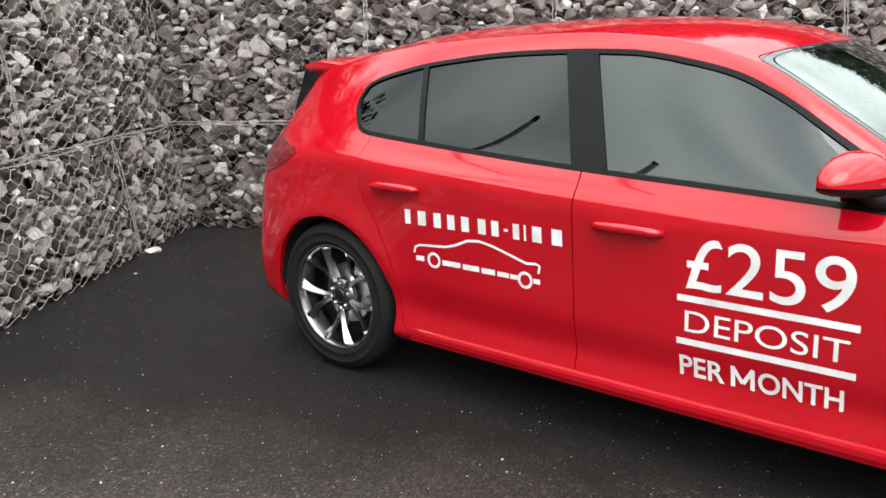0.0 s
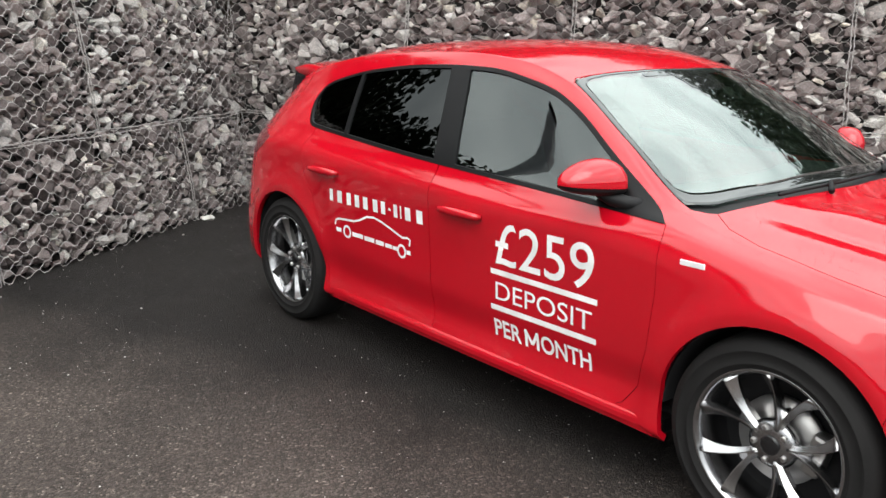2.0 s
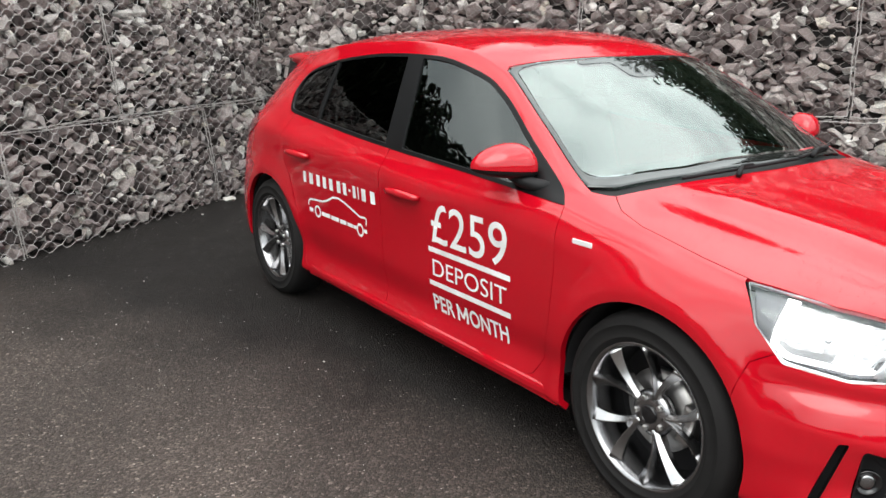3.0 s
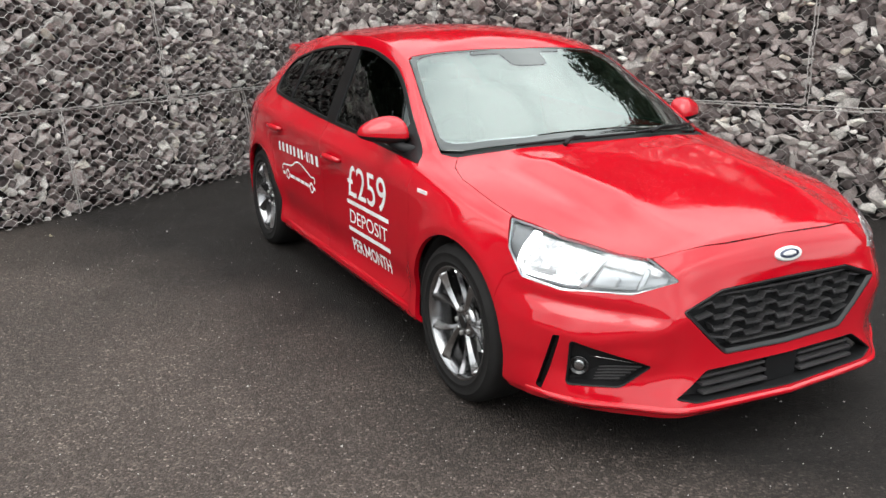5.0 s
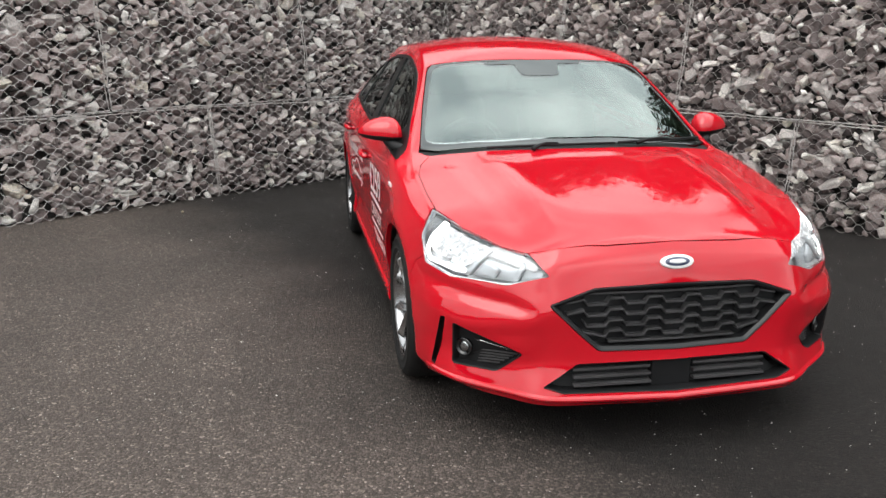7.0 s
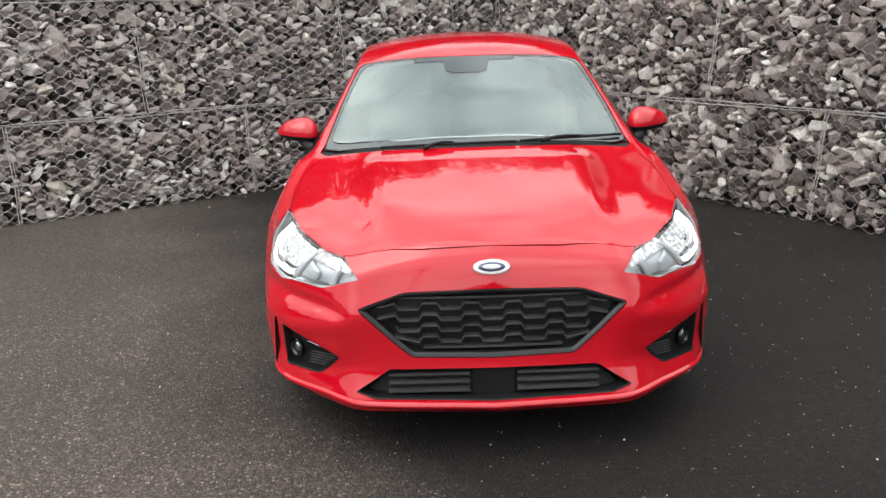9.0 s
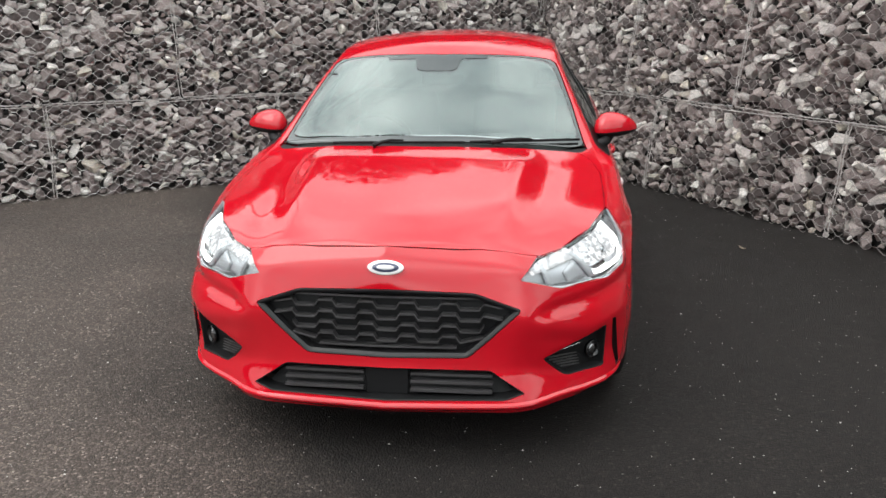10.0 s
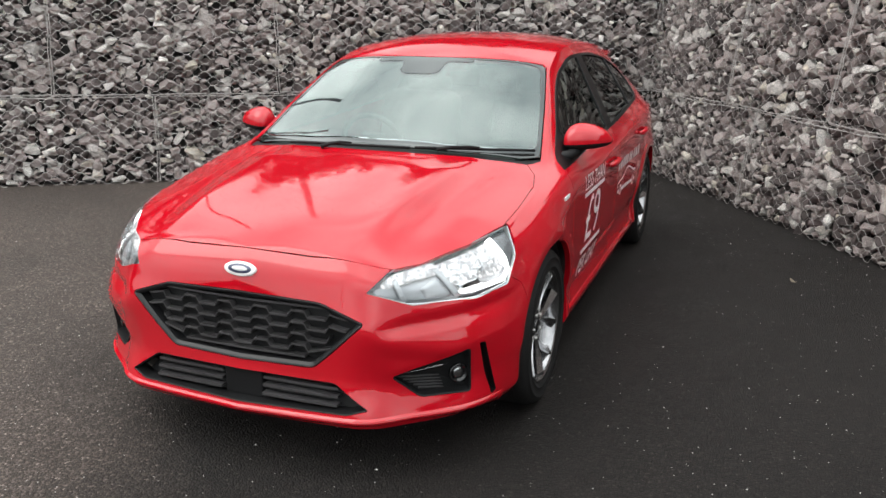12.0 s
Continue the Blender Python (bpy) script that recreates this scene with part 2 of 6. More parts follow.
BLUE = plain("blue_enamel", (0.06, 0.07, 0.12), rough=0.2, coat=0.5)
LAMPRED = plain("red_lens", (0.20, 0.003, 0.008), rough=0.12, coat=1.0)
SCREEN = make_glass("windscreen_glass", (0.62, 0.72, 0.68), clear=0.14, power=4.0)
SIDEGLASS = make_glass("side_glass", (0.30, 0.35, 0.33), clear=0.09, power=7.0)
DARKGLASS = make_glass("privacy_glass", (0.02, 0.02, 0.022), clear=0.055, power=7.0)
FRIT = make_glass("black_print", (0.016, 0.0165, 0.0165), rough=0.04, clear=0.09, power=4.0, printed=True)
LENS = make_glass("lamp_lens", (0.93, 0.94, 0.95), clear=0.03)


def glow(name, colour, strength):
    m, nt, b = material(name)
    setp(b, Roughness=0.3)
    b.inputs["Base Color"].default_value = (*colour, 1)
    b.inputs["Emission Color"].default_value = (*colour, 1)
    b.inputs["Emission Strength"].default_value = strength
    return m


BLADE = glow("daytime_blade", (1.0, 0.99, 0.97), 6.0)
SMOKE = plain("smoked_panel", (0.16, 0.16, 0.165), rough=0.35)
LAMP = glow("daytime_lamp", (1.0, 0.98, 0.95), 5.0)
lt = LAMP.node_tree
l_tc = lt.nodes.new("ShaderNodeTexCoord")
l_vo = node(lt, "ShaderNodeTexVoronoi", Scale=85.0)
l_rp = ramp(lt, [(0.0, (0.12, 0.12, 0.12)), (0.5, (0.48, 0.48, 0.48)), (1.0, (2.0, 2.0, 2.0))])
lt.nodes["Principled BSDF"].inputs["Base Color"].default_value = (0.34, 0.34, 0.35, 1)
lt.links.new(l_tc.outputs["Object"], l_vo.inputs["Vector"])
lt.links.new(l_vo.outputs["Color"], l_rp.inputs["Fac"])
lt.links.new(l_rp.outputs["Color"], lt.nodes["Principled BSDF"].inputs["Emission Strength"])


# ---- mesh tools ----
def part(name, bm, mat, parent=None, label="", smooth=False):
    me = bpy.data.meshes.new(name)
    if smooth:
        for f in bm.faces:
            f.smooth = True
    bm.to_mesh(me)
    bm.free()
    me.materials.append(mat)
    ob = new(name, me)
    if parent is not None:
        ob.parent = parent
    if label:
        ob["label"] = label
    return ob


def thing(name, m, label, category, group="", kind=""):
    ob = new(name)
    ob.matrix_world = m
    ob.empty_display_size = 0.2
    return tagged(ob, label, category, group, kind)


def add_box(bm, c, s, bevel=0.0, m=None):
    r = bmesh.ops.create_cube(bm, size=1.0)
    vs = r["verts"]
    for v in vs:
        v.co = Vector((v.co.x * s[0] + c[0], v.co.y * s[1] + c[1], v.co.z * s[2] + c[2]))
    if bevel:
        es = list({e for v in vs for e in v.link_edges})
        r = bmesh.ops.bevel(bm, geom=es, offset=bevel, segments=2, affect="EDGES", profile=0.5)
        vs = list({v for f in r["faces"] for v in f.verts} | {v for v in vs if v.is_valid})
    if m is not None:
        bmesh.ops.transform(bm, matrix=m, verts=vs)
    return vs


def lathe(bm, profile, n=48, axis="y"):
    """Turn a profile of (radius, along) round the y axis; closed if its ends meet."""
    rings = []
    for r, a in profile:
        rings.append([bm.verts.new((r * math.cos(2 * math.pi * i / n), a, r * math.sin(2 * math.pi * i / n))) for i in range(n)])
    for p, q in zip(rings, rings[1:]):
        for i in range(n):
            j = (i + 1) % n
            bm.faces.new((p[i], p[j], q[j], q[i]))
    return rings


def tube(bm, pts, r, sides=6, closed=False):
    """A round bar along points."""
    pts = [Vector(p) for p in pts]
    rings = []
    n = len(pts)
    for i, p in enumerate(pts):
        a = pts[i - 1] if (i > 0 or closed) else p
        b = pts[(i + 1) % n] if (i < n - 1 or closed) else p
        d = (b - a).normalized()
        side = d.cross(Vector((0, 0, 1)))
        if side.length < 0.05:
            side = d.cross(Vector((0, 1, 0)))
        side.normalize()
        up = side.cross(d)
        rr = r[i] if isinstance(r, (list, tuple)) else r
        rings.append([bm.verts.new(p + side * rr * math.cos(2 * math.pi * k / sides) + up * rr * math.sin(2 * math.pi * k / sides)) for k in range(sides)])
    pairs = list(zip(rings, rings[1:])) + ([(rings[-1], rings[0])] if closed else [])
    for p, q in pairs:
        for k in range(sides):
            l = (k + 1) % sides
            bm.faces.new((p[k], p[l], q[l], q[k]))
    if not closed:
        bm.faces.new(rings[0][::-1])
        bm.faces.new(rings[-1])


def pchip(ts, vs, t):
    """A smooth curve through the values with no overshoot."""
    ts, vs, t = np.asarray(ts, float), np.asarray(vs, float), np.asarray(t, float)
    h = np.diff(ts)
    d = np.diff(vs) / h
    m = np.zeros_like(vs)
    for i in range(1, len(vs) - 1):
        if d[i - 1] * d[i] > 0:
            w1, w2 = 2 * h[i] + h[i - 1], h[i] + 2 * h[i - 1]
            m[i] = (w1 + w2) / (w1 / d[i - 1] + w2 / d[i])
    m[0], m[-1] = d[0], d[-1]
    k = np.clip(np.searchsorted(ts, t) - 1, 0, len(h) - 1)
    x = (t - ts[k]) / h[k]
    return ((1 + 2 * x) * (1 - x) ** 2 * vs[k] + x * (1 - x) ** 2 * h[k] * m[k]
            + x * x * (3 - 2 * x) * vs[k + 1] + x * x * (x - 1) * h[k] * m[k + 1])


# ---- the ground ----
# the yard's walls stand at 32.5 degrees to the car; U runs along one wall, V along the other
CA, SA = math.cos(radians(32.5)), math.sin(radians(32.5))


def yard(u, v, z=0.0):
    return Vector((u * SA + v * CA, -u * CA + v * SA, z))


bm = bmesh.new()
bmesh.ops.create_grid(bm, x_segments=40, y_segments=40, size=400)
for v in bm.verts:
    v.co.z = 0.0
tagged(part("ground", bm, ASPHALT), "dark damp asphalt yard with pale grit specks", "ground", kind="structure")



# ---- the car's hull ----
# Longitudinal lines from the nose's middle (station 0) round the corner and along the flank to the tail's middle (12),
# each as rows of station, x, y, z; the car faces +x and its middle is y = 0.
EDGE = [(0, 2.135, 0, .772), (1, 2.10, .40, .752), (1.6, 2.058, .53, .728), (2, 1.99, .61, .738), (2.5, 1.82, .725, .772),
        (3, 1.62, .793, .803), (4, 1.30, .80, .860), (5, .925, .765, .940), (5.5, .62, .69, 1.12), (6, .30, .61, 1.297),
        (6.5, 0.0, .585, 1.372), (7, -.35, .575, 1.395), (8, -.95, .56, 1.375), (9, -1.40, .535, 1.325), (10, -1.740, .50, 1.26),
        (11, -1.870, .35, 1.235), (12, -1.900, 0, 1.245)]
CROWN = [(0, 2.122, 0, .780), (1, 2.10, 0, .789), (2, 1.96, 0, .835), (3, 1.60, 0, .905), (4, 1.32, 0, .945),
         (4.8, 1.13, 0, .968), (5, 1.06, 0, .988), (5.5, .62, 0, 1.225), (6, .22, 0, 1.403), (6.5, -.05, 0, 1.440),
         (7, -.38, 0, 1.452), (8, -.95, 0, 1.438), (9, -1.40, 0, 1.385), (10, -1.780, 0, 1.305), (11, -1.890, 0, 1.265),
         (12, -1.888, 0, 1.256)]
BELT = [(0, 2.160, 0, .732), (1, 2.137, .42, .697), (2, 2.065, .60, .665), (2.5, 1.90, .755, .69), (3, 1.70, .835, .735),
        (4, 1.30, .862, .83), (5, .85, .852, .905), (6, .30, .852, .925), (7, -.30, .850, .955), (8, -.95, .838, 1.0),
        (9, -1.40, .81, 1.03), (10, -1.790, .72, 1.0), (11, -1.980, .5, .98), (12, -2.040, 0, .97)]
SHOULDER = [(0, 2.186, 0, .665), (1, 2.160, .44, .625), (2, 2.07, .62, .60), (2.5, 1.93, .775, .60), (3, 1.76, .853, .625),
            (4, 1.30, .905, .73), (5, .80, .898, .80), (6, .30, .902, .82), (7, -.30, .905, .845), (8, -.95, .908, .875),
            (9, -1.40, .895, .90), (10, -1.790, .815, .89), (11, -2.020, .55, .87), (12, -2.090, 0, .86)]
FLANK = [(0, 2.203, 0, .54), (1, 2.187, .45, .53), (2, 2.085, .635, .49), (2.5, 1.955, .780, .475), (3, 1.78, .868, .48),
         (4, 1.30, .912, .57), (5, .80, .896, .60), (6, .30, .892, .60), (7, -.30, .892, .61), (8, -.95, .905, .62),
         (9, -1.40, .908, .65), (10, -1.790, .855, .66), (11, -2.050, .6, .66), (12, -2.120, 0, .66)]
CREASE = [(0, 2.205, 0, .45), (1, 2.186, .43, .45), (2, 2.073, .622, .42), (2.5, 1.945, .778, .41), (3, 1.785, .869, .41),
          (4, 1.30, .910, .46), (5, .80, .888, .46), (6, .30, .886, .46), (7, -.30, .887, .475), (8, -.95, .898, .50),
          (9, -1.40, .905, .53), (10, -1.810, .86, .55), (11, -2.055, .6, .55), (12, -2.120, 0, .55)]
WAIST = [(0, 2.208, 0, .37), (1, 2.192, .40, .355), (2, 2.070, .609, .335), (2.5, 1.943, .771, .34), (3, 1.79, .862, .34),
         (4, 1.30, .90, .37), (5, .80, .868, .35), (6, .30, .866, .345), (7, -.30, .864, .345), (8, -.95, .872, .36),
         (9, -1.40, .89, .42), (10, -1.820, .86, .44), (11, -2.060, .6, .44), (12, -2.120, 0, .44)]
SILL = [(0, 2.247, 0, .215), (1, 2.222, .44, .224), (2, 2.089, .643, .228), (2.5, 1.962, .788, .236), (3, 1.80, .856, .24),
        (4, 1.30, .89, .245), (5, .80, .885, .245), (6, .30, .885, .245), (7, -.30, .885, .247), (8, -.95, .885, .252),
        (9, -1.40, .88, .26), (10, -1.840, .84, .28), (11, -2.030, .6, .28), (12, -2.090, 0, .28)]
UNDER = [(0, 2.22, 0, .183), (1, 2.205, .43, .192), (2, 2.07, .64, .194), (2.5, 1.93, .772, .202), (3, 1.78, .84, .205),
         (4, 1.30, .86, .21), (5, .80, .86, .208), (6, .30, .86, .208), (7, -.30, .86, .21), (8, -.95, .86, .214),
         (9, -1.40, .85, .22), (10, -1.820, .79, .22), (11, -1.980, .55, .23), (12, -2.020, 0, .23)]
NS, NSIDE, NTOP = 168, 72, 40
AXLE_F, AXLE_R, HUB_Z, TYRE_R = 1.35, -1.35, 0.325, 0.325


def along(line, s):
    a = np.array(line, float)
    return np.stack([pchip(a[:, 0], a[:, k], s) for k in (1, 2, 3)], 1)


def hull_grid():
    s = np.linspace(0, 12, NS)
    lines = [along(l, s) for l in (EDGE, BELT, SHOULDER, FLANK, CREASE, WAIST, SILL, UNDER)]
    v = np.linspace(0, len(lines) - 1, NSIDE)
    crown = along(CROWN, s)
    grid = np.zeros((NS, NTOP + NSIDE, 3))
    for i in range(NS):
        pts = np.array([l[i] for l in lines])
        side = np.stack([pchip(np.arange(len(lines)), pts[:, k], v) for k in range(3)], 1)
        w = np.linspace(0, 1, NTOP + 1)[:-1]          # from the middle out to the edge
        f = w                                         # 0 at the middle, 1 at the edge
        top = np.zeros((NTOP, 3))
        rise = 1 - f ** 2.3
        top[:, 0] = lines[0][i, 0] + (crown[i, 0] - lines[0][i, 0]) * (1 - f ** 2)
        top[:, 1] = lines[0][i, 1] * f
        top[:, 2] = lines[0][i, 2] + (crown[i, 2] - lines[0][i, 2]) * rise
        grid[i] = np.concatenate([top, side])
    # flared arches round the wheels
    x, y, z = grid[..., 0], grid[..., 1], grid[..., 2]
    for ax in (AXLE_F, AXLE_R):
        r = np.hypot(x - ax, z - HUB_Z)
        grid[..., 1] += 0.014 * np.exp(-((r - 0.39) / 0.05) ** 2) * (y > 0.7) * (z > 0.12)
    # a shelf over the fog lamps: a fold under the headlamp, then the bumper steps out to an edge above the recess
    x, y, z = grid[..., 0], grid[..., 1], grid[..., 2]
    low = np.interp(y, [.50, .538, .785, .88], [.375, .385, .478, .50])
    fold = np.interp(y, [.48, .80, .87], [.535, .575, .585])
    step = np.where(z > low, np.clip((fold - z) / np.maximum(fold - low, .02), 0, 1), np.clip((z - .245) / (low - .245), 0, 1) ** .8)
    step = step * np.clip((x - 1.70) / .12, 0, 1) * np.clip((y - .49) / .07, 0, 1)
    step[:, :NTOP] = 0
    tuck = np.clip(1 - np.abs(z - fold) / .034, 0, 1) * np.clip((x - 1.72) / .1, 0, 1) * np.clip((y - .50) / .08, 0, 1)
    tuck[:, :NTOP] = 0
    grid[..., 0] += step * .015 - tuck * .010
    grid[..., 1] += step * .009 - tuck * .007
    # raised ridges that run up the bonnet
    hood = np.clip((grid[..., 0] - 1.05) / 0.25, 0, 1) * np.clip((2.1 - grid[..., 0]) / 0.3, 0, 1)
    yy = 0.47 - (grid[..., 0] - 1.1) * 0.09
    off = grid[..., 1] - yy
    ridge = 0.017 * np.exp(-(np.where(off < 0, off / 0.11, off / 0.045)) ** 2) - 0.009 * np.exp(-((off - 0.115) / 0.055) ** 2)
    grid[:, :NTOP, 2] += (hood * ridge)[:, :NTOP]
    return grid


GRID = hull_grid()
du, dv = np.gradient(GRID, axis=0), np.gradient(GRID, axis=1)
NRM = np.cross(du, dv)
NRM /= np.linalg.norm(NRM, axis=2, keepdims=True) + 1e-9
if NRM[60, 60, 1] < 0:
    NRM = -NRM
for j in range(GRID.shape[1]):                         # at the middle the surface is level across
    if abs(GRID[60, j, 1]) < 1e-6:
        NRM[:, j, 1] = 0
NRM[0, :, 1] = 0
NRM[-1, :, 1] = 0
NRM[0, :NTOP] = NRM[1, NTOP // 2] * (1, 0, 1)
NRM[-1, :NTOP] = NRM[-2, NTOP // 2] * (1, 0, 1)
NRM /= np.linalg.norm(NRM, axis=2, keepdims=True) + 1e-9
NJ = GRID.shape[1]


def hull_half(o_out, o_in, st=(0, 12), rows=(None, None)):
    """One half (y > 0) of the hull, or a stretch of it between two stations and two rows, as a closed skin between two offsets."""
    i0, i1 = int(st[0] / 12 * (NS - 1)), int(math.ceil(st[1] / 12 * (NS - 1))) + 1
    j0, j1 = rows[0] or 0, rows[1] or NJ
    part_g, part_n = GRID[i0:i1, j0:j1], NRM[i0:i1, j0:j1]
    outer, inner = part_g + part_n * o_out, part_g + part_n * o_in
    for g in (outer, inner):
        g[..., 1][part_g[..., 1] < 1e-6] = 0.0
        g[..., 1] = np.maximum(g[..., 1], 0.0)
    bm = bmesh.new()
    a = [[bm.verts.new(p) for p in row] for row in outer]
    b = [[bm.verts.new(p) for p in row] for row in inner]
    ni, nj = len(a), len(a[0])
    for i in range(ni - 1):
        for j in range(nj - 1):
            bm.faces.new((a[i][j], a[i + 1][j], a[i + 1][j + 1], a[i][j + 1]))
            bm.faces.new((b[i][j], b[i][j + 1], b[i + 1][j + 1], b[i + 1][j]))
        bm.faces.new((a[i][0], b[i][0], b[i + 1][0], a[i + 1][0]))
        bm.faces.new((a[i][-1], a[i + 1][-1], b[i + 1][-1], b[i][-1]))
    for j in range(nj - 1):
        bm.faces.new((a[0][j], a[0][j + 1], b[0][j + 1], b[0][j]))
        bm.faces.new((a[-1][j], b[-1][j], b[-1][j + 1], a[-1][j + 1]))
    bmesh.ops.remove_doubles(bm, verts=bm.verts[:], dist=2e-5)
    bmesh.ops.dissolve_degenerate(bm, dist=1e-6, edges=bm.edges[:])
    bmesh.ops.recalc_face_normals(bm, faces=bm.faces[:])
    me = bpy.data.meshes.new("skin")
    bm.to_mesh(me)
    bm.free()
    return me


def both_sides(pts, k=1):
    """An outline given for one side of the middle (its coordinate k), closed over the other side."""
    own = []
    for i in range(len(pts)):
        a, b = pts[i], pts[(i + 1) % len(pts)]
        if a[k] > 1e-6:
            own.append(tuple(a))
        if (a[k] > 1e-6) != (b[k] > 1e-6):
            t = a[k] / (a[k] - b[k]) if a[k] != b[k] else 0.0
            own.append(tuple(0.0 if c == k else a[c] + (b[c] - a[c]) * t for c in range(len(a))))
    start = next(i for i in range(len(own)) if own[i][k] == 0.0 and own[(i + 1) % len(own)][k] > 0)
    own = own[start:] + own[:start]
    other = [tuple(-c if i == k else c for i, c in enumerate(p)) for p in own if p[k] > 0]
    return own + other[::-1]


def prism(points, d, lo, hi):
    """A cutter: an outline carried along the direction d from lo to hi, measured from the car's origin."""
    d = Vector(d).normalized()
    flat = [Vector(p) - d * Vector(p).dot(d) for p in points]
    bm = bmesh.new()
    a = [bm.verts.new(p + d * lo) for p in flat]
    b = [bm.verts.new(p + d * hi) for p in flat]
    n = len(flat)
    bm.faces.new(a[::-1])
    bm.faces.new(b)
    for i in range(n):
        j = (i + 1) % n
        bm.faces.new((a[i], a[j], b[j], b[i]))
    bmesh.ops.recalc_face_normals(bm, faces=bm.faces[:])
    me = bpy.data.meshes.new("cutter")
    bm.to_mesh(me)
    bm.free()
    return me


def cut(base, cutters, how="DIFFERENCE", knots=False):
    """Cut or keep what the cutters cover."""
    ob = new("cutting", base.copy())
    made = []
    for c in cutters:
        k = new("cutter", c)
        made.append(k)
        mod = ob.modifiers.new("cut", "BOOLEAN")
        mod.operation, mod.solver, mod.object = how, "EXACT", k
        mod.use_self = knots
    dg = bpy.context.evaluated_depsgraph_get()
    dg.update()
    me = bpy.data.meshes.new_from_object(ob.evaluated_get(dg))
    for k in (ob, *made):
        bpy.data.objects.remove(k)
    return me


def flat2(pts, plane):
    """Points of an outline seen from the side (x, z), from above (x, y) or from ahead (y, z), as places in space."""
    return [(p[0], 0, p[1]) if plane == "xz" else (p[0], p[1], 0) if plane == "xy" else (0, p[0], p[1]) for p in pts]


def inset(pts, d):
    """The outline drawn in by d (out, where negative), for points in the plane."""
    n = len(pts)
    area = sum(pts[i][0] * pts[(i + 1) % n][1] - pts[(i + 1) % n][0] * pts[i][1] for i in range(n))
    sg = 1 if area > 0 else -1
    out = []
    for i in range(n):
        p0, p1, p2 = (Vector(pts[k % n]) for k in (i - 1, i, i + 1))
        e1, e2 = (p1 - p0).normalized(), (p2 - p1).normalized()
        n1, n2 = Vector((-e1.y, e1.x)) * sg, Vector((-e2.y, e2.x)) * sg
        b = n1 + n2
        b = b / max(b.length_squared, 0.25) * 2
        out.append(tuple(p1 + b * d))
    return out


def inset3(pts, d, along_d):
    """The same for an outline in space seen along a direction."""
    k = Vector(along_d).normalized()
    a = k.cross(Vector((0, 0, 1))).normalized()
    b = a.cross(k)
    two = inset([(Vector(p).dot(a), Vector(p).dot(b)) for p in pts], d)
    mid = sum((Vector(p).dot(k) for p in pts)) / len(pts)
    return [tuple(a * u + b * v + k * mid) for u, v in two]


def rounded(pts, r=0.03, n=4):
    """An outline with its corners rounded."""
    out = []
    m = len(pts)
    for i in range(m):
        p0, p1, p2 = (Vector(pts[k % m]) for k in (i - 1, i, i + 1))
        q0 = p1 + (p0 - p1).normalized() * min(r, (p0 - p1).length * 0.45)
        q2 = p1 + (p2 - p1).normalized() * min(r, (p2 - p1).length * 0.45)
        for k in range(n + 1):
            t = k / n
            out.append(tuple(q0 * (1 - t) ** 2 + p1 * 2 * t * (1 - t) + q2 * t * t))
    return out


def eased(pts, keep=(), rounds=3):
    """An outline with all its corners but those kept drawn into soft curves."""
    pts = [(tuple(p), i in keep) for i, p in enumerate(pts)]
    for _ in range(rounds):
        out = []
        n = len(pts)
        for i in range(n):
            (p0, k0), (p1, k1), (p2, k2) = pts[i - 1], pts[i], pts[(i + 1) % n]
            if k1:
                out.append((p1, True))
            else:
                out.append((tuple(a * .2 + b * .8 for a, b in zip(p0, p1)), False))
                out.append((tuple(a * .2 + b * .8 for a, b in zip(p2, p1)), False))
        pts = out
    return [p for p, k in pts]


def clip_side(pts, p, q):
    """The part of a plane outline to the left of the line from p to q."""
    p, q = Vector(p), Vector(q)
    side = lambda a: (q.x - p.x) * (a[1] - p.y) - (q.y - p.y) * (a[0] - p.x)
    out = []
    for i in range(len(pts)):
        a, b = pts[i], pts[(i + 1) % len(pts)]
        sa, sb = side(a), side(b)
        if sa >= 0:
            out.append(a)
        if sa * sb < 0:
            t = sa / (sa - sb)
            out.append((a[0] + (b[0] - a[0]) * t, a[1] + (b[1] - a[1]) * t))
    return out


# the surface itself, to lay things on and to take smooth normals from
from mathutils.bvhtree import BVHTree
from mathutils.interpolate import poly_3d_calc
HV = [Vector(p) for p in GRID.reshape(-1, 3)]
HN = [Vector(p) for p in NRM.reshape(-1, 3)]
HF = [(i * NJ + j, (i + 1) * NJ + j, (i + 1) * NJ + j + 1, i * NJ + j + 1) for i in range(NS - 1) for j in range(NJ - 1)]
HULL = BVHTree.FromPolygons(HV, HF)


def hull_normal(p):
    """The smooth normal of the hull nearest to p, and its distance."""
    sg = -1 if p[1] < 0 else 1
    q = Vector((p[0], abs(p[1]), p[2]))
    loc, nrm, idx, dist = HULL.find_nearest(q)
    n = Vector()
    for k, w in zip(HF[idx], poly_3d_calc([HV[k] for k in HF[idx]], loc)):
        n += HN[k] * w
    n.normalize()
    return Vector((n.x, n.y * sg, n.z)), dist


def side_y(x, z):
    """How far out the flank is there."""
    loc, nrm, idx, dist = HULL.ray_cast(Vector((x, 2.0, z)), Vector((0, -1, 0)))
    return loc.y if loc else 0.85


def front_x(y, z):
    loc, nrm, idx, dist = HULL.ray_cast(Vector((3.0, abs(y), z)), Vector((-1, 0, 0)))
    return loc.x if loc else 2.1


def top_z(x, y):
    loc, nrm, idx, dist = HULL.ray_cast(Vector((x, abs(y), 3.0)), Vector((0, 0, -1)))
    return loc.z if loc else 0.9


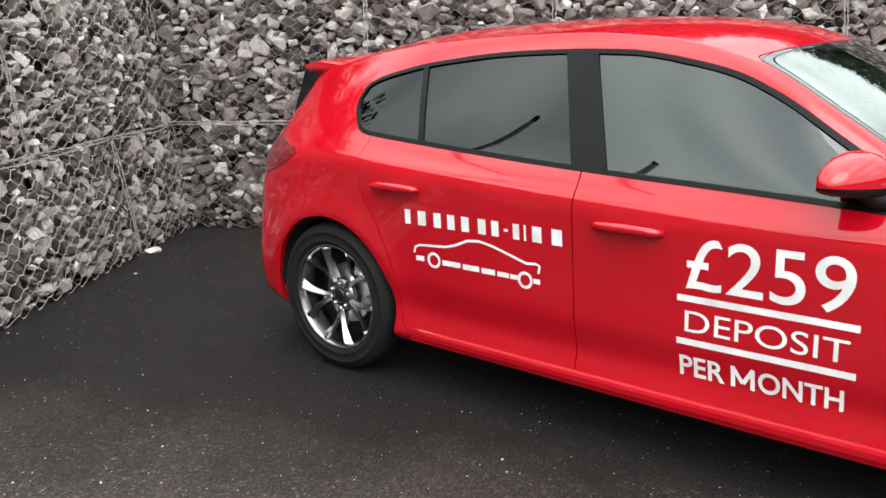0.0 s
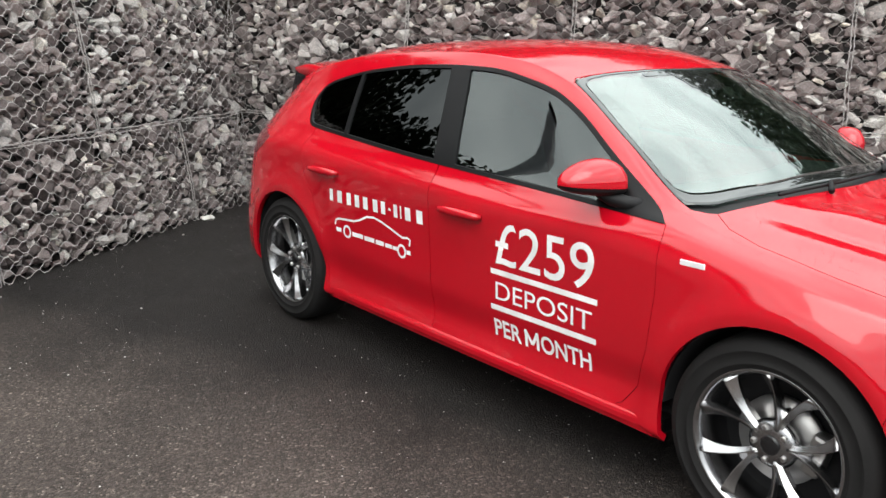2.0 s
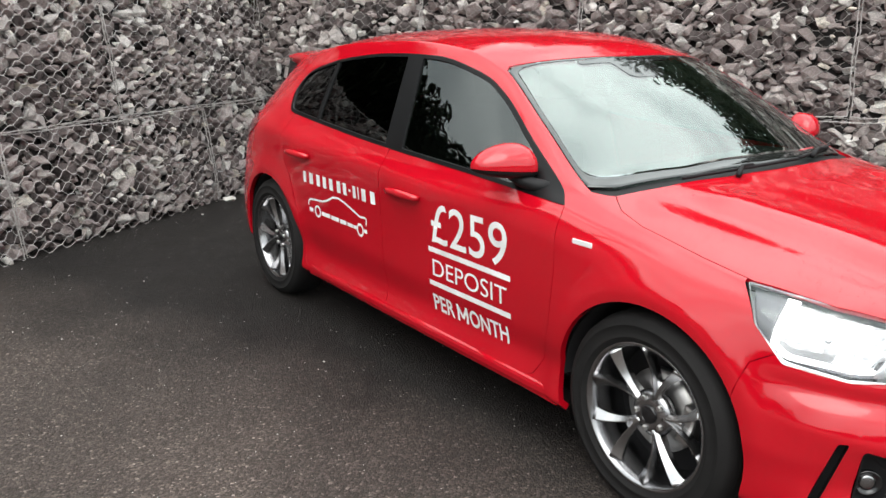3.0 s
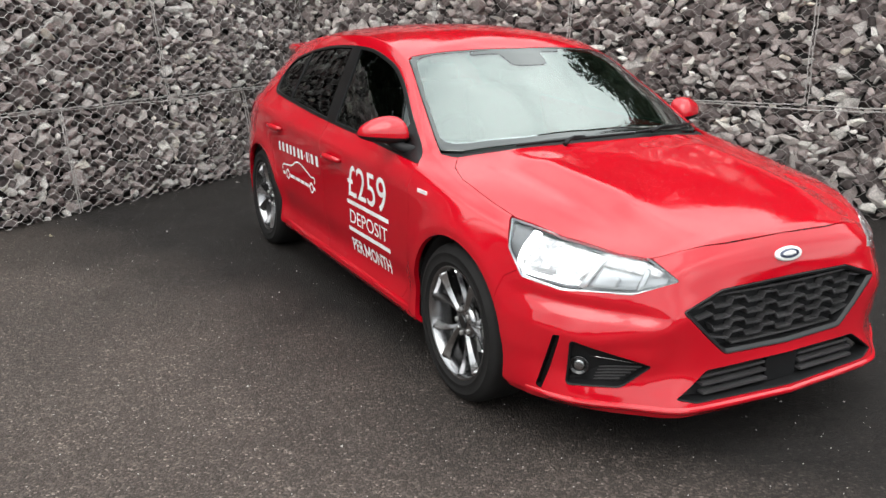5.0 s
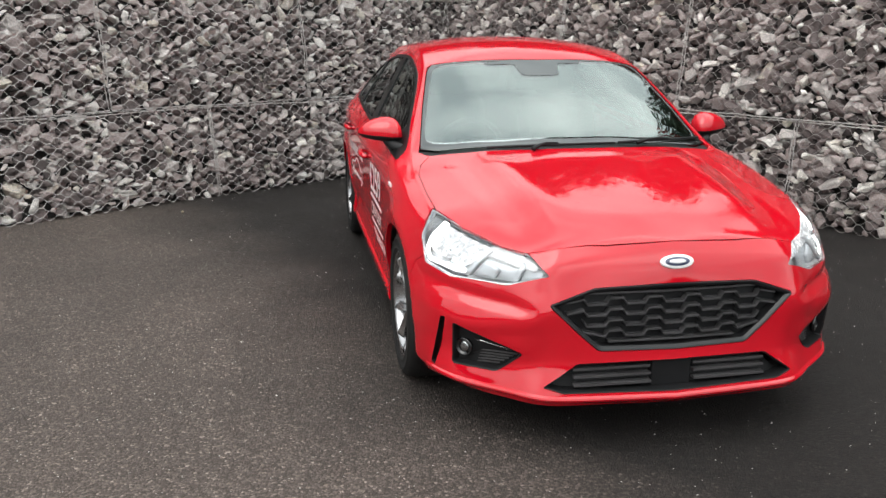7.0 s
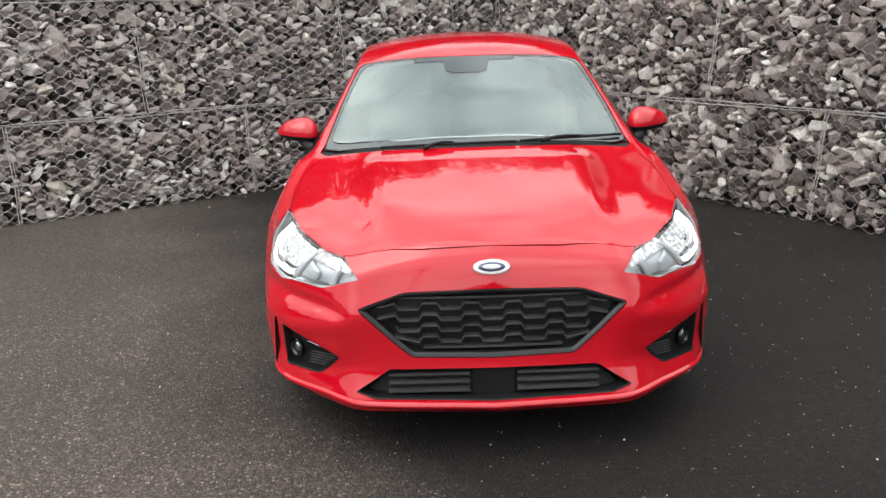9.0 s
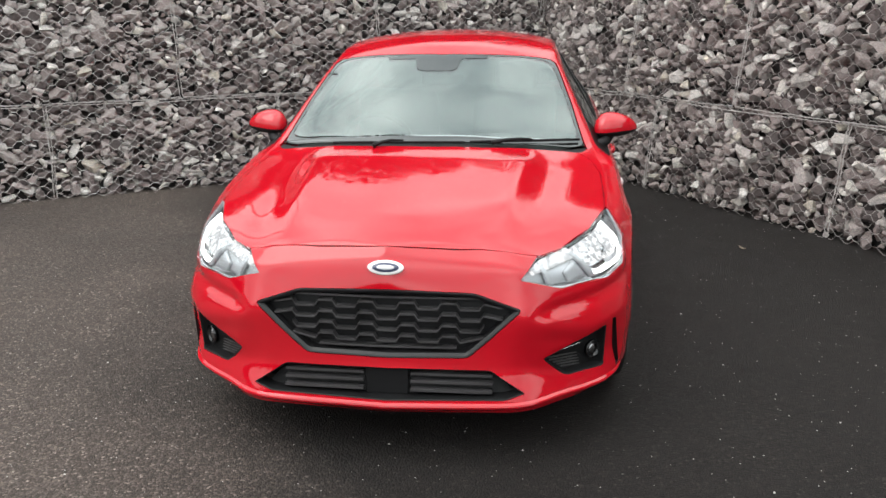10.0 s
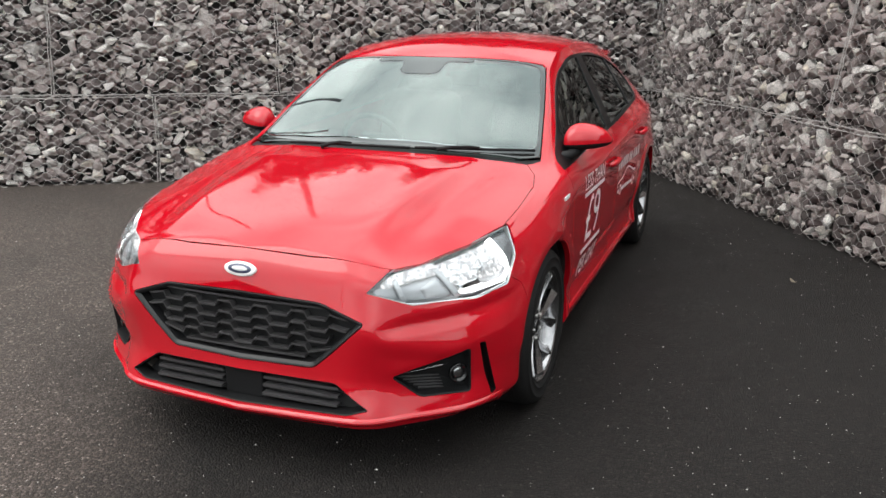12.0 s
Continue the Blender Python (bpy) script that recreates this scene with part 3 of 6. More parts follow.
def panel(name, me, mat, parent, mode, label=""):
    """Hang a cut piece of the hull on the car: 'both' mirrors it over the middle, 'left' and 'right' give one side."""
    bm = bmesh.new()
    bm.from_mesh(me)
    if mode == "both":
        bmesh.ops.delete(bm, geom=[f for f in bm.faces if all(abs(v.co.y) < 1e-4 for v in f.verts)], context="FACES")
        for v in bm.verts:
            if abs(v.co.y) < 1e-4:
                v.co.y = 0.0
        geom = bmesh.ops.duplicate(bm, geom=bm.verts[:] + bm.edges[:] + bm.faces[:])["geom"]
        for v in (g for g in geom if isinstance(g, bmesh.types.BMVert)):
            v.co.y = -v.co.y
        bmesh.ops.reverse_faces(bm, faces=[g for g in geom if isinstance(g, bmesh.types.BMFace)])
        bmesh.ops.remove_doubles(bm, verts=[v for v in bm.verts if abs(v.co.y) < 1e-4], dist=1e-4)
    elif mode == "right":
        for v in bm.verts:
            v.co.y = -v.co.y
        bmesh.ops.reverse_faces(bm, faces=bm.faces[:])
    bmesh.ops.triangulate(bm, faces=[f for f in bm.faces if len(f.verts) > 4])
    out = bpy.data.meshes.new(name)
    bm.to_mesh(out)
    bm.free()
    out.materials.clear()
    out.materials.append(mat)
    out.polygons.foreach_set("use_smooth", [True] * len(out.polygons))
    fine = [hull_normal(v.co)[0] for v in out.vertices]
    loops = [None] * len(out.loops)
    for p in out.polygons:
        fn = p.normal
        for li in p.loop_indices:
            hn = fine[out.loops[li].vertex_index]
            d = fn.dot(hn)
            loops[li] = hn if d > 0.75 else -hn if d < -0.75 else fn.copy()
    out.normals_split_custom_set(loops)
    ob = new(name, out)
    ob.parent = parent
    if label:
        ob["label"] = label
    return ob


def sheet(name, pts, plane, o_out, o_in, mat, parent, label="", step=0.03):
    """A plate of the hull under an outline seen from above (xy) or from ahead (yz), between two offsets from its surface."""
    bm = bmesh.new()
    bm.faces.new([bm.verts.new((p[0], p[1], 0)) for p in pts])
    for k in (0, 1):
        lo, hi = min(p[k] for p in pts), max(p[k] for p in pts)
        n = int((hi - lo) / step)
        for i in range(1, n + 1):
            co = Vector((0, 0, 0))
            co[k] = lo + (hi - lo) * i / (n + 1)
            no = Vector((0, 0, 0))
            no[k] = 1
            bmesh.ops.bisect_plane(bm, geom=bm.verts[:] + bm.edges[:] + bm.faces[:], dist=1e-5, plane_co=co, plane_no=no)
    bmesh.ops.triangulate(bm, faces=[f for f in bm.faces if len(f.verts) > 4])
    bm.verts.index_update()
    outer, inner, nrm = [], [], []
    for v in bm.verts:
        a, b = v.co.x, v.co.y
        q = Vector((a, b, top_z(a, b))) if plane == "xy" else Vector((front_x(a, b), a, b))
        n = hull_normal(q)[0]
        nrm.append(n)
        outer.append(q + n * o_out)
        inner.append(q + n * o_in)
    n = len(outer)
    bm.normal_update()
    faces = [tuple(v.index for v in (f.verts if f.normal.z > 0 else reversed(f.verts[:]))) for f in bm.faces]
    rim = [(e.verts[0].index, e.verts[1].index) for e in bm.edges if e.is_boundary]
    bm.free()
    top = faces
    fs = top + [tuple(n + i for i in f[::-1]) for f in top] + [(a, b, n + b, n + a) for a, b in rim]
    me = bpy.data.meshes.new(name)
    me.from_pydata([v[:] for v in outer + inner], [], fs)
    me.materials.append(mat)
    me.update()
    me.polygons.foreach_set("use_smooth", [i < 2 * len(top) for i in range(len(me.polygons))])
    loops = [None] * len(me.loops)
    for i, p in enumerate(me.polygons):
        for li in p.loop_indices:
            vi = me.loops[li].vertex_index
            loops[li] = nrm[vi] if i < len(top) else -nrm[vi - n] if i < 2 * len(top) else p.normal.copy()
    me.normals_split_custom_set(loops)
    ob = new(name, me)
    ob.parent = parent
    if label:
        ob["label"] = label
    return ob


def onto(p, d):
    """Where the line through p along d meets the hull from outside."""
    d = Vector(d).normalized()
    loc, nrm, idx, dist = HULL.find_nearest(Vector(p))
    q = Vector(p) + d * (loc - Vector(p)).dot(d)
    loc, nrm, idx, dist = HULL.ray_cast(q + d * .25, -d, .6)
    return loc if loc else q


def pocket(name, pts, d, loops, depth, mat, parent, label=""):
    """A recess seen along d: a lip and walls through (inset, depth) loops, and a floor."""
    d = Vector(d).normalized()
    bm = bmesh.new()
    rows = []
    for ins, dep in loops:
        rows.append([bm.verts.new(onto(p, d) - d * dep) for p in inset3(pts, ins, d)])
    n = len(pts)
    for p, q in zip(rows, rows[1:]):
        for i in range(n):
            bm.faces.new((p[i], p[(i + 1) % n], q[(i + 1) % n], q[i]))
    c = sum((v.co for v in rows[-1]), Vector()) / n
    mid = [bm.verts.new(v.co.lerp(c, .5)) for v in rows[-1]]
    cv = bm.verts.new(c)
    for i in range(n):
        j = (i + 1) % n
        bm.faces.new((rows[-1][i], rows[-1][j], mid[j], mid[i]))
        bm.faces.new((mid[i], mid[j], cv))
    bmesh.ops.recalc_face_normals(bm, faces=bm.faces[:])
    return bm


def ring_sheet(name, outer, inner_, mid, o_out, o_in, mat, parent, label=""):
    """A plate of the hull between two outlines seen from above."""
    def reach(loop, a):
        d = Vector((math.cos(a), math.sin(a)))
        best = 0.1
        for i in range(len(loop)):
            p, q = Vector(loop[i]) - Vector(mid), Vector(loop[(i + 1) % len(loop)]) - Vector(mid)
            e = q - p
            den = d.x * e.y - d.y * e.x
            if abs(den) < 1e-9:
                continue
            t, u = (p.x * e.y - p.y * e.x) / den, (p.x * d.y - p.y * d.x) / den
            if t > 0 and -1e-6 <= u <= 1 + 1e-6:
                best = max(best, t)
        return Vector(mid) + d * best
    n, m = 160, 4
    bm = bmesh.new()
    lay = []
    for o in (o_out, o_in):
        rows = []
        for i in range(n):
            a = 2 * math.pi * (i + .5) / n
            p, q = reach(outer, a), reach(inner_, a)
            row = []
            for k in range(m + 1):
                c = p.lerp(q, k / m)
                w = Vector((c.x, c.y, top_z(c.x, c.y)))
                row.append(bm.verts.new(w + hull_normal(w)[0] * o))
            rows.append(row)
        lay.append(rows)
    for i in range(n):
        j = (i + 1) % n
        for k in range(m):
            bm.faces.new((lay[0][i][k], lay[0][j][k], lay[0][j][k + 1], lay[0][i][k + 1]))
            bm.faces.new((lay[1][i][k], lay[1][i][k + 1], lay[1][j][k + 1], lay[1][j][k]))
        bm.faces.new((lay[0][i][0], lay[1][i][0], lay[1][j][0], lay[0][j][0]))
        bm.faces.new((lay[0][i][m], lay[0][j][m], lay[1][j][m], lay[1][i][m]))
    bmesh.ops.recalc_face_normals(bm, faces=bm.faces[:])
    return part(name, bm, mat, parent, label, True)


def band(name, pts, loops, mat, parent, label=""):
    """A frame in the nose: the outline drawn in by d and set back by h, for each (d, h) in turn, joined into a closed ring."""
    bm = bmesh.new()
    rows = []
    for d, h in loops:
        rows.append([bm.verts.new((front_x(y, z) - h, y, z)) for y, z in inset(pts, d)])
    n = len(pts)
    for p, q in zip(rows, rows[1:] + rows[:1]):
        for i in range(n):
            bm.faces.new((p[i], p[(i + 1) % n], q[(i + 1) % n], q[i]))
    bmesh.ops.recalc_face_normals(bm, faces=bm.faces[:])
    return part(name, bm, mat, parent, label)


# ---- the car ----
car = thing("car", Matrix(), "glossy red five-door hatchback with white lettering on its doors", "car")
GLASS_ROWS = (NTOP - 12, NTOP + 22)
SKIN = hull_half(0.0, -0.022)
NOSE = hull_half(0.0, -0.022, (0, 3.7))
DOORS = hull_half(0.0, -0.022, (4.3, 8.9), (NTOP + 4, None))
THIN = hull_half(-0.004, -0.008, (4.3, 9.9), GLASS_ROWS)

# outlines: side (x, z), plan (x, y), front (y, z)
WINDOWS = eased([(.935, .903), (.50, .928), (-.075, .953), (-.46, .974), (-1.13, 1.022), (-1.215, 1.035), (-1.315, 1.14), (-1.30, 1.232),
                   (-1.02, 1.298), (-.65, 1.338), (-.32, 1.346), (-.05, 1.338), (.25, 1.278), (.43, 1.197), (.63, 1.075)], keep=(0,))
FRONT_DOOR = [(-.163, .265), (-.163, .98), (.30, .95), (.938, .904), (.950, .88), (.955, .70), (.935, .50), (.895, .36), (.84, .285), (.80, .265)]
REAR_DOOR = [(-.163, .265), (-.163, .98), (-.6, 1.0), (-1.13, 1.04), (-1.155, .95), (-1.13, .80), (-1.06, .70), (-.985, .55), (-.955, .40), (-.95, .30), (-.93, .265)]
BONNET = [(2.136, -.2), (2.135, 0), (2.118, .25), (2.098, .40), (2.056, .53), (1.99, .605), (1.82, .715), (1.62, .782), (1.45, .788), (1.22, .785),
          (1.10, .755), (1.02, .700), (1.072, .50), (1.118, .25), (1.135, 0), (1.135, -.2)]
SCREEN_P = [(.382, -.2), (.382, 0), (.376, .15), (.360, .30), (.325, .46), (.292, .565), (.315, .592), (.62, .668), (.925, .735), (.985, .66), (1.06, .35), (1.085, 0), (1.085, -.2)]
COWL = [(1.085, -.2), (1.085, 0), (1.06, .35), (.985, .66), (.925, .735), (.955, .742), (1.005, .716), (1.02, .700), (1.072, .50), (1.118, .25), (1.135, 0), (1.135, -.2)]
BUMPER = [(1.665, .05), (1.66, .52), (1.69, .62), (1.745, .655), (1.95, .70), (2.0, .80), (2.5, .84), (2.5, .05)]
GRILLE = rounded([(-.2, .634), (0, .634), (.31, .624), (.478, .567), (.36, .452), (.288, .388), (0, .382), (-.2, .382)], 0.02)
INTAKE = rounded([(-.2, .347), (0, .347), (.368, .347), (.495, .262), (.42, .242), (0, .233), (-.2, .233)], 0.012)
LAMP_DIR, FOG_DIR = (.62, .68, .40), (.72, .69, 0)
HEADLAMP = rounded([(2.147, .470, .666), (2.07, .602, .614), (1.90, .765, .605), (1.765, .845, .630), (1.675, .846, .715), (1.610, .795, .810),
                    (1.83, .722, .784), (2.062, .530, .733)], 0.012)
FOG = rounded([(1.952, .762, .458), (2.123, .538, .372), (2.062, .621, .287), (1.945, .772, .285)], 0.02)
SLIT = rounded([(1.938, .785, .468), (1.916, .80, .466), (1.862, .84, .262), (1.885, .83, .252)], 0.008)


def disc_cutter(x, r, y0, y1):
    n = 56
    return prism([(x + r * math.cos(2 * math.pi * i / n), 0, HUB_Z + r * math.sin(2 * math.pi * i / n)) for i in range(n)], (0, 1, 0), y0, y1)


def side_cut(p):
    return prism(flat2(p, "xz"), (0, 1, 0), 0.3, 1.3)


def plan_cut(p, lo=0.62, hi=1.7):
    return prism(flat2(p, "xy"), (0, 0, 1), lo, hi)


def front_cut(p):
    return prism(flat2(p, "yz"), (1, 0, 0), 1.7, 2.6)


def lamp_cut(p, d, lo=0.0, hi=3.0):
    return prism(p, d, lo, hi)


ARCH_F, ARCH_R = disc_cutter(AXLE_F, 0.362, 0.55, 1.3), disc_cutter(AXLE_R, 0.362, 0.55, 1.3)
C_WIN, C_FD, C_RD = side_cut(WINDOWS), side_cut(FRONT_DOOR), side_cut(REAR_DOOR)
C_BON, C_SCR, C_COWL = plan_cut(BONNET), plan_cut(SCREEN_P, 0.85), plan_cut(COWL, 0.85)
C_BUM = prism(flat2(BUMPER, "xz"), (0, 1, 0), -0.2, 1.3)
C_GRI, C_INT = front_cut(GRILLE), front_cut(INTAKE)
LAMP_CUT = rounded([(2.147, .470, .666), (2.07, .602, .614), (1.90, .765, .605), (1.765, .845, .630), (1.675, .846, .715), (1.604, .800, .808),
                    (1.62, .775, .835), (1.83, .690, .820), (2.045, .520, .765), (2.066, .531, .737)], 0.01)
C_LAMP, C_FOG, C_SLIT = lamp_cut(LAMP_CUT, LAMP_DIR, 0.9), lamp_cut(FOG, FOG_DIR), lamp_cut(SLIT, (.45, .88, 0))
REAR_GLASS = rounded([(-.2, 1.225), (0, 1.225), (.53, 1.205), (.66, 1.04), (.5, .995), (0, .985), (-.2, .985)], 0.02)
C_RGL = prism(flat2(REAR_GLASS, "yz"), (1, 0, 0), -2.6, -1.6)
TAIL = rounded([(-1.54, .945), (-1.76, .985), (-2.2, .98), (-2.2, .825), (-1.80, .83), (-1.63, .885)], 0.03)
C_TAIL = prism(flat2(TAIL, "xz"), (0, 1, 0), 0.42, 1.3)

body = panel("body", cut(SKIN, [C_BON, C_SCR, C_COWL, C_WIN, C_FD, C_RD, C_BUM, C_LAMP, ARCH_F, ARCH_R, C_RGL, C_TAIL]), PAINT, car, "both")
g = 0.0022
sheet("bonnet", inset(both_sides(BONNET), g * 1.3), "xy", 0.0, -0.015, PAINT, car, "red bonnet beaded with rain", 0.022)
bum = cut(cut(NOSE, [prism(flat2(inset(BUMPER, g), "xz"), (0, 1, 0), -0.2, 1.3)], "INTERSECT"), [C_BON, C_LAMP, C_GRI, C_INT, C_FOG, C_SLIT, ARCH_F])
panel("front_bumper", bum, PAINT, car, "both")
fd_me = cut(cut(DOORS, [side_cut(inset(FRONT_DOOR, g))], "INTERSECT"), [C_WIN, ARCH_F])
rd_me = cut(cut(DOORS, [side_cut(inset(REAR_DOOR, g))], "INTERSECT"), [C_WIN, ARCH_R])
# added black sheet: darkens the bonnet's gaps and stops light leaking through
sheet("bonnet_seal", inset(both_sides(BONNET), -.012), "xy", -0.024, -0.03, BLACK, car, "black sheet added under the bonnet to darken its gaps", .05)
doors = {}
for sd in ("right", "left"):
    doors["f", sd] = panel("front_door", fd_me, PAINT, car, sd)
    doors["r", sd] = panel("rear_door", rd_me, PAINT, car, sd)
sheet("scuttle_panel", inset(both_sides(COWL), 0.001), "xy", -0.010, -0.03, BLACK, car, "black plastic panel under the windscreen")

# glass and its surrounds
sheet("sensor_window", rounded([(.388, -.30), (.388, .24), (.412, .23), (.424, .10), (.515, .085), (.535, .05), (.535, -.09), (.515, -.125), (.424, -.14), (.412, -.29)], .012), "xy", -0.0004, -0.0016, FRIT, car, "dark printed patch round the camera")
SEAL_W = 0.015
inner = inset(WINDOWS, SEAL_W)
pane_front = rounded(clip_side(inner, (-.236, 1.335), (-.066, .95)), 0.004, 1)
pane_rear = clip_side(clip_side(inner, (-.204, .97), (-.362, 1.34)), (-.998, 1.30), (-.862, 1.02))
pane_quarter = clip_side(inner, (-.888, 1.02), (-1.024, 1.30))
pane_front_only = clip_side(pane_front, (.64, .80), (.70, 1.30))
C_PANES = [side_cut(p) for p in (pane_front_only, pane_rear, pane_quarter)]
seal = cut(cut(hull_half(0.0025, -0.022, (4.3, 9.9), GLASS_ROWS), [side_cut(inset(WINDOWS, 0.001))], "INTERSECT"), C_PANES)
for sd in ("right", "left"):
    panel("window_surround", seal, TRIM, car, sd, "satin black window surround and door pillar")
    for nm, c, mat in (("front_window", C_PANES[0], SIDEGLASS), ("rear_window", C_PANES[1], DARKGLASS), ("quarter_window", C_PANES[2], DARKGLASS)):
        panel(nm, cut(THIN, [c], "INTERSECT"), mat, car, sd, "clear side glass" if nm[0] == "f" else "dark privacy glass").visible_shadow = False
sheet("windscreen", inset(both_sides(SCREEN_P), 0.004), "xy", -0.002, -0.006, SCREEN, car, "windscreen glass", 0.025).visible_shadow = False
SCREEN_IN = rounded(both_sides([(.398, 0), (.378, .30), (.345, .45), (.325, .562), (.62, .644), (.875, .702), (.93, .62), (1.002, .35), (1.022, 0)]), 0.05)
ring_sheet("windscreen_border", inset(both_sides(SCREEN_P), .004), SCREEN_IN, (.64, 0), -0.0004, -0.0016, FRIT, car, "black printed border of the windscreen")
panel("tailgate_window", cut(hull_half(-0.002, -0.01, (9.2, 12)), [C_RGL], "INTERSECT"), GLOSS, car, "both", "black rear glass")
for sd in ("right", "left"):
    panel("tail_lamp", cut(hull_half(0.004, -0.03, (8.8, 12), (NTOP + 4, None)), [C_TAIL], "INTERSECT"), LAMPRED, car, sd, "red tail lamp lens")


def lip(name, line, stations, section, mat, label):
    """A strip of one section that runs along one of the hull's lines, on the left and mirrored on the right."""
    st = np.linspace(*stations, 40)
    p = along(line, st)
    t = np.gradient(p, axis=0)
    for s in (1, -1):
        bm = bmesh.new()
        rows = []
        for i in range(len(st)):
            n = Vector((t[i][1], -t[i][0], 0)).normalized()
            e = min(1.0, i / 3, (len(st) - 1 - i) / 3 + (1 if stations[0] == 0 else 0)) if stations[0] else min(1.0, (len(st) - 1 - i) / 4)
            rows.append([bm.verts.new((p[i][0] + n.x * a * (.3 + .7 * e), s * max(0, p[i][1] + n.y * a * (.3 + .7 * e)), p[i][2] + b)) for a, b in section])
        m = len(section)
        for q, r in zip(rows, rows[1:]):
            for k in range(m):
                l = (k + 1) % m
                bm.faces.new((q[k], q[l], r[l], r[k]))
        bm.faces.new(rows[0][::-1])
        bm.faces.new(rows[-1])
        bmesh.ops.recalc_face_normals(bm, faces=bm.faces[:])
        part(name, bm, mat, car, label)


lip("side_skirt", SILL, (4.66, 7.94), [(-.03, .026), (-.006, .026), (.004, .020), (.008, .010), (.007, -.008), (-.004, -.030), (-.03, -.034)], PAINT, "red side skirt under the doors")
lip("front_lip", SILL, (0, 2.95), [(-.03, .016), (-.006, .014), (.007, .006), (.009, .0), (.005, -.008), (-.02, -.028), (-.04, -.028)], PAINT, "red lip along the foot of the bumper")

# the spoiler over the rear glass, with black fins at its sides
bm = bmesh.new()
rows = []
for y in np.linspace(-.515, .515, 25):
    f = abs(y) / .515
    xt, zt = -1.905 + .05 * f ** 3, 1.318 - .030 * f ** 2
    rows.append([bm.verts.new(q) for q in ((-1.50, y * .98, top_z(-1.50, y * .98) + .001), (-1.62, y, top_z(-1.62, y) + .003), (-1.76, y, zt + .016), (xt, y, zt), (xt - .006, y, zt - .012), (xt + .03, y, zt - .03), (-1.70, y, zt - .05))])
for q, r in zip(rows, rows[1:]):
    for k in range(7):
        bm.faces.new((q[k], q[(k + 1) % 7], r[(k + 1) % 7], r[k]))
bm.faces.new(rows[0][::-1])
bm.faces.new(rows[-1])
bmesh.ops.recalc_face_normals(bm, faces=bm.faces[:])
part("roof_spoiler", bm, PAINT, car, "red spoiler at the end of the roof", True)
for s in (1, -1):
    bm = bmesh.new()
    rows = [[bm.verts.new((x, s * y, z)) for x, z in ((-1.71, 1.262), (-1.865, 1.268), (-1.965, 1.065), (-1.945, 1.045))] for y in (.505, .46)]
    bm.faces.new(rows[0])
    bm.faces.new(rows[1][::-1])
    for k in range(4):
        bm.faces.new((rows[0][k], rows[1][k], rows[1][(k + 1) % 4], rows[0][(k + 1) % 4]))
    bmesh.ops.recalc_face_normals(bm, faces=bm.faces[:])
    part("spoiler_fin", bm, GLOSS, car, "black fin beside the rear glass")


# ---- lamps and openings of the front ----
ALLOY_S = plain("spoke_alloy", (0.55, 0.55, 0.56), rough=0.22, metal=1.0)
ALLOY_D = plain("dark_silver_alloy", (0.36, 0.36, 0.37), rough=0.24, metal=1.0)
GRILLE_W, INTAKE_W = both_sides(GRILLE, 0), both_sides(INTAKE, 0)
front_grille = band("grille_frame", GRILLE_W, [(.0012, .003), (.004, -.002), (.009, .000), (.017, .010), (.021, .05), (.0012, .05)], FRAME, car, "black grille surround")
sheet("grille_back", inset(GRILLE_W, .004), "yz", -.046, -.05, BLACK, front_grille, "", .05)
intake = band("lower_intake", INTAKE_W, [(.0012, .002), (.005, .004), (.008, .06), (.0012, .06)], BLACK, car, "black lower air intake")
sheet("intake_back", inset(INTAKE_W, .004), "yz", -.056, -.06, BLACK, intake, "", .05)
BOWL = plain("lamp_housing", (0.55, 0.56, 0.57), rough=0.3, metal=0.25)


def in_poly(p, poly):
    """Whether a plane point lies in an outline."""
    c = False
    n = len(poly)
    for i in range(n):
        a, b = poly[i], poly[i - 1]
        if (a[1] > p[1]) != (b[1] > p[1]) and p[0] < (b[0] - a[0]) * (p[1] - a[1]) / (b[1] - a[1]) + a[0]:
            c = not c
    return c


def lamp_point(u, v, depth):
    """A place in the headlamp: u from the inner tip out to the rear, v from its lower to its upper edge."""
    lo = [Vector((2.147, .470, .666)), Vector((2.07, .602, .614)), Vector((1.90, .765, .605)), Vector((1.765, .845, .630)), Vector((1.675, .846, .715))]
    hi = [Vector((2.147, .470, .666)), Vector((2.056, .534, .728)), Vector((1.94, .635, .752)), Vector((1.80, .735, .781)), Vector((1.62, .800, .803))]
    t = min(max(u, 0), 0.9999) * 4
    k = int(t)
    p = (lo[k].lerp(lo[k + 1], t - k)).lerp(hi[k].lerp(hi[k + 1], t - k), v)
    loc, nrm, idx, dist = HULL.find_nearest(p)
    return loc - hull_normal(loc)[0] * depth


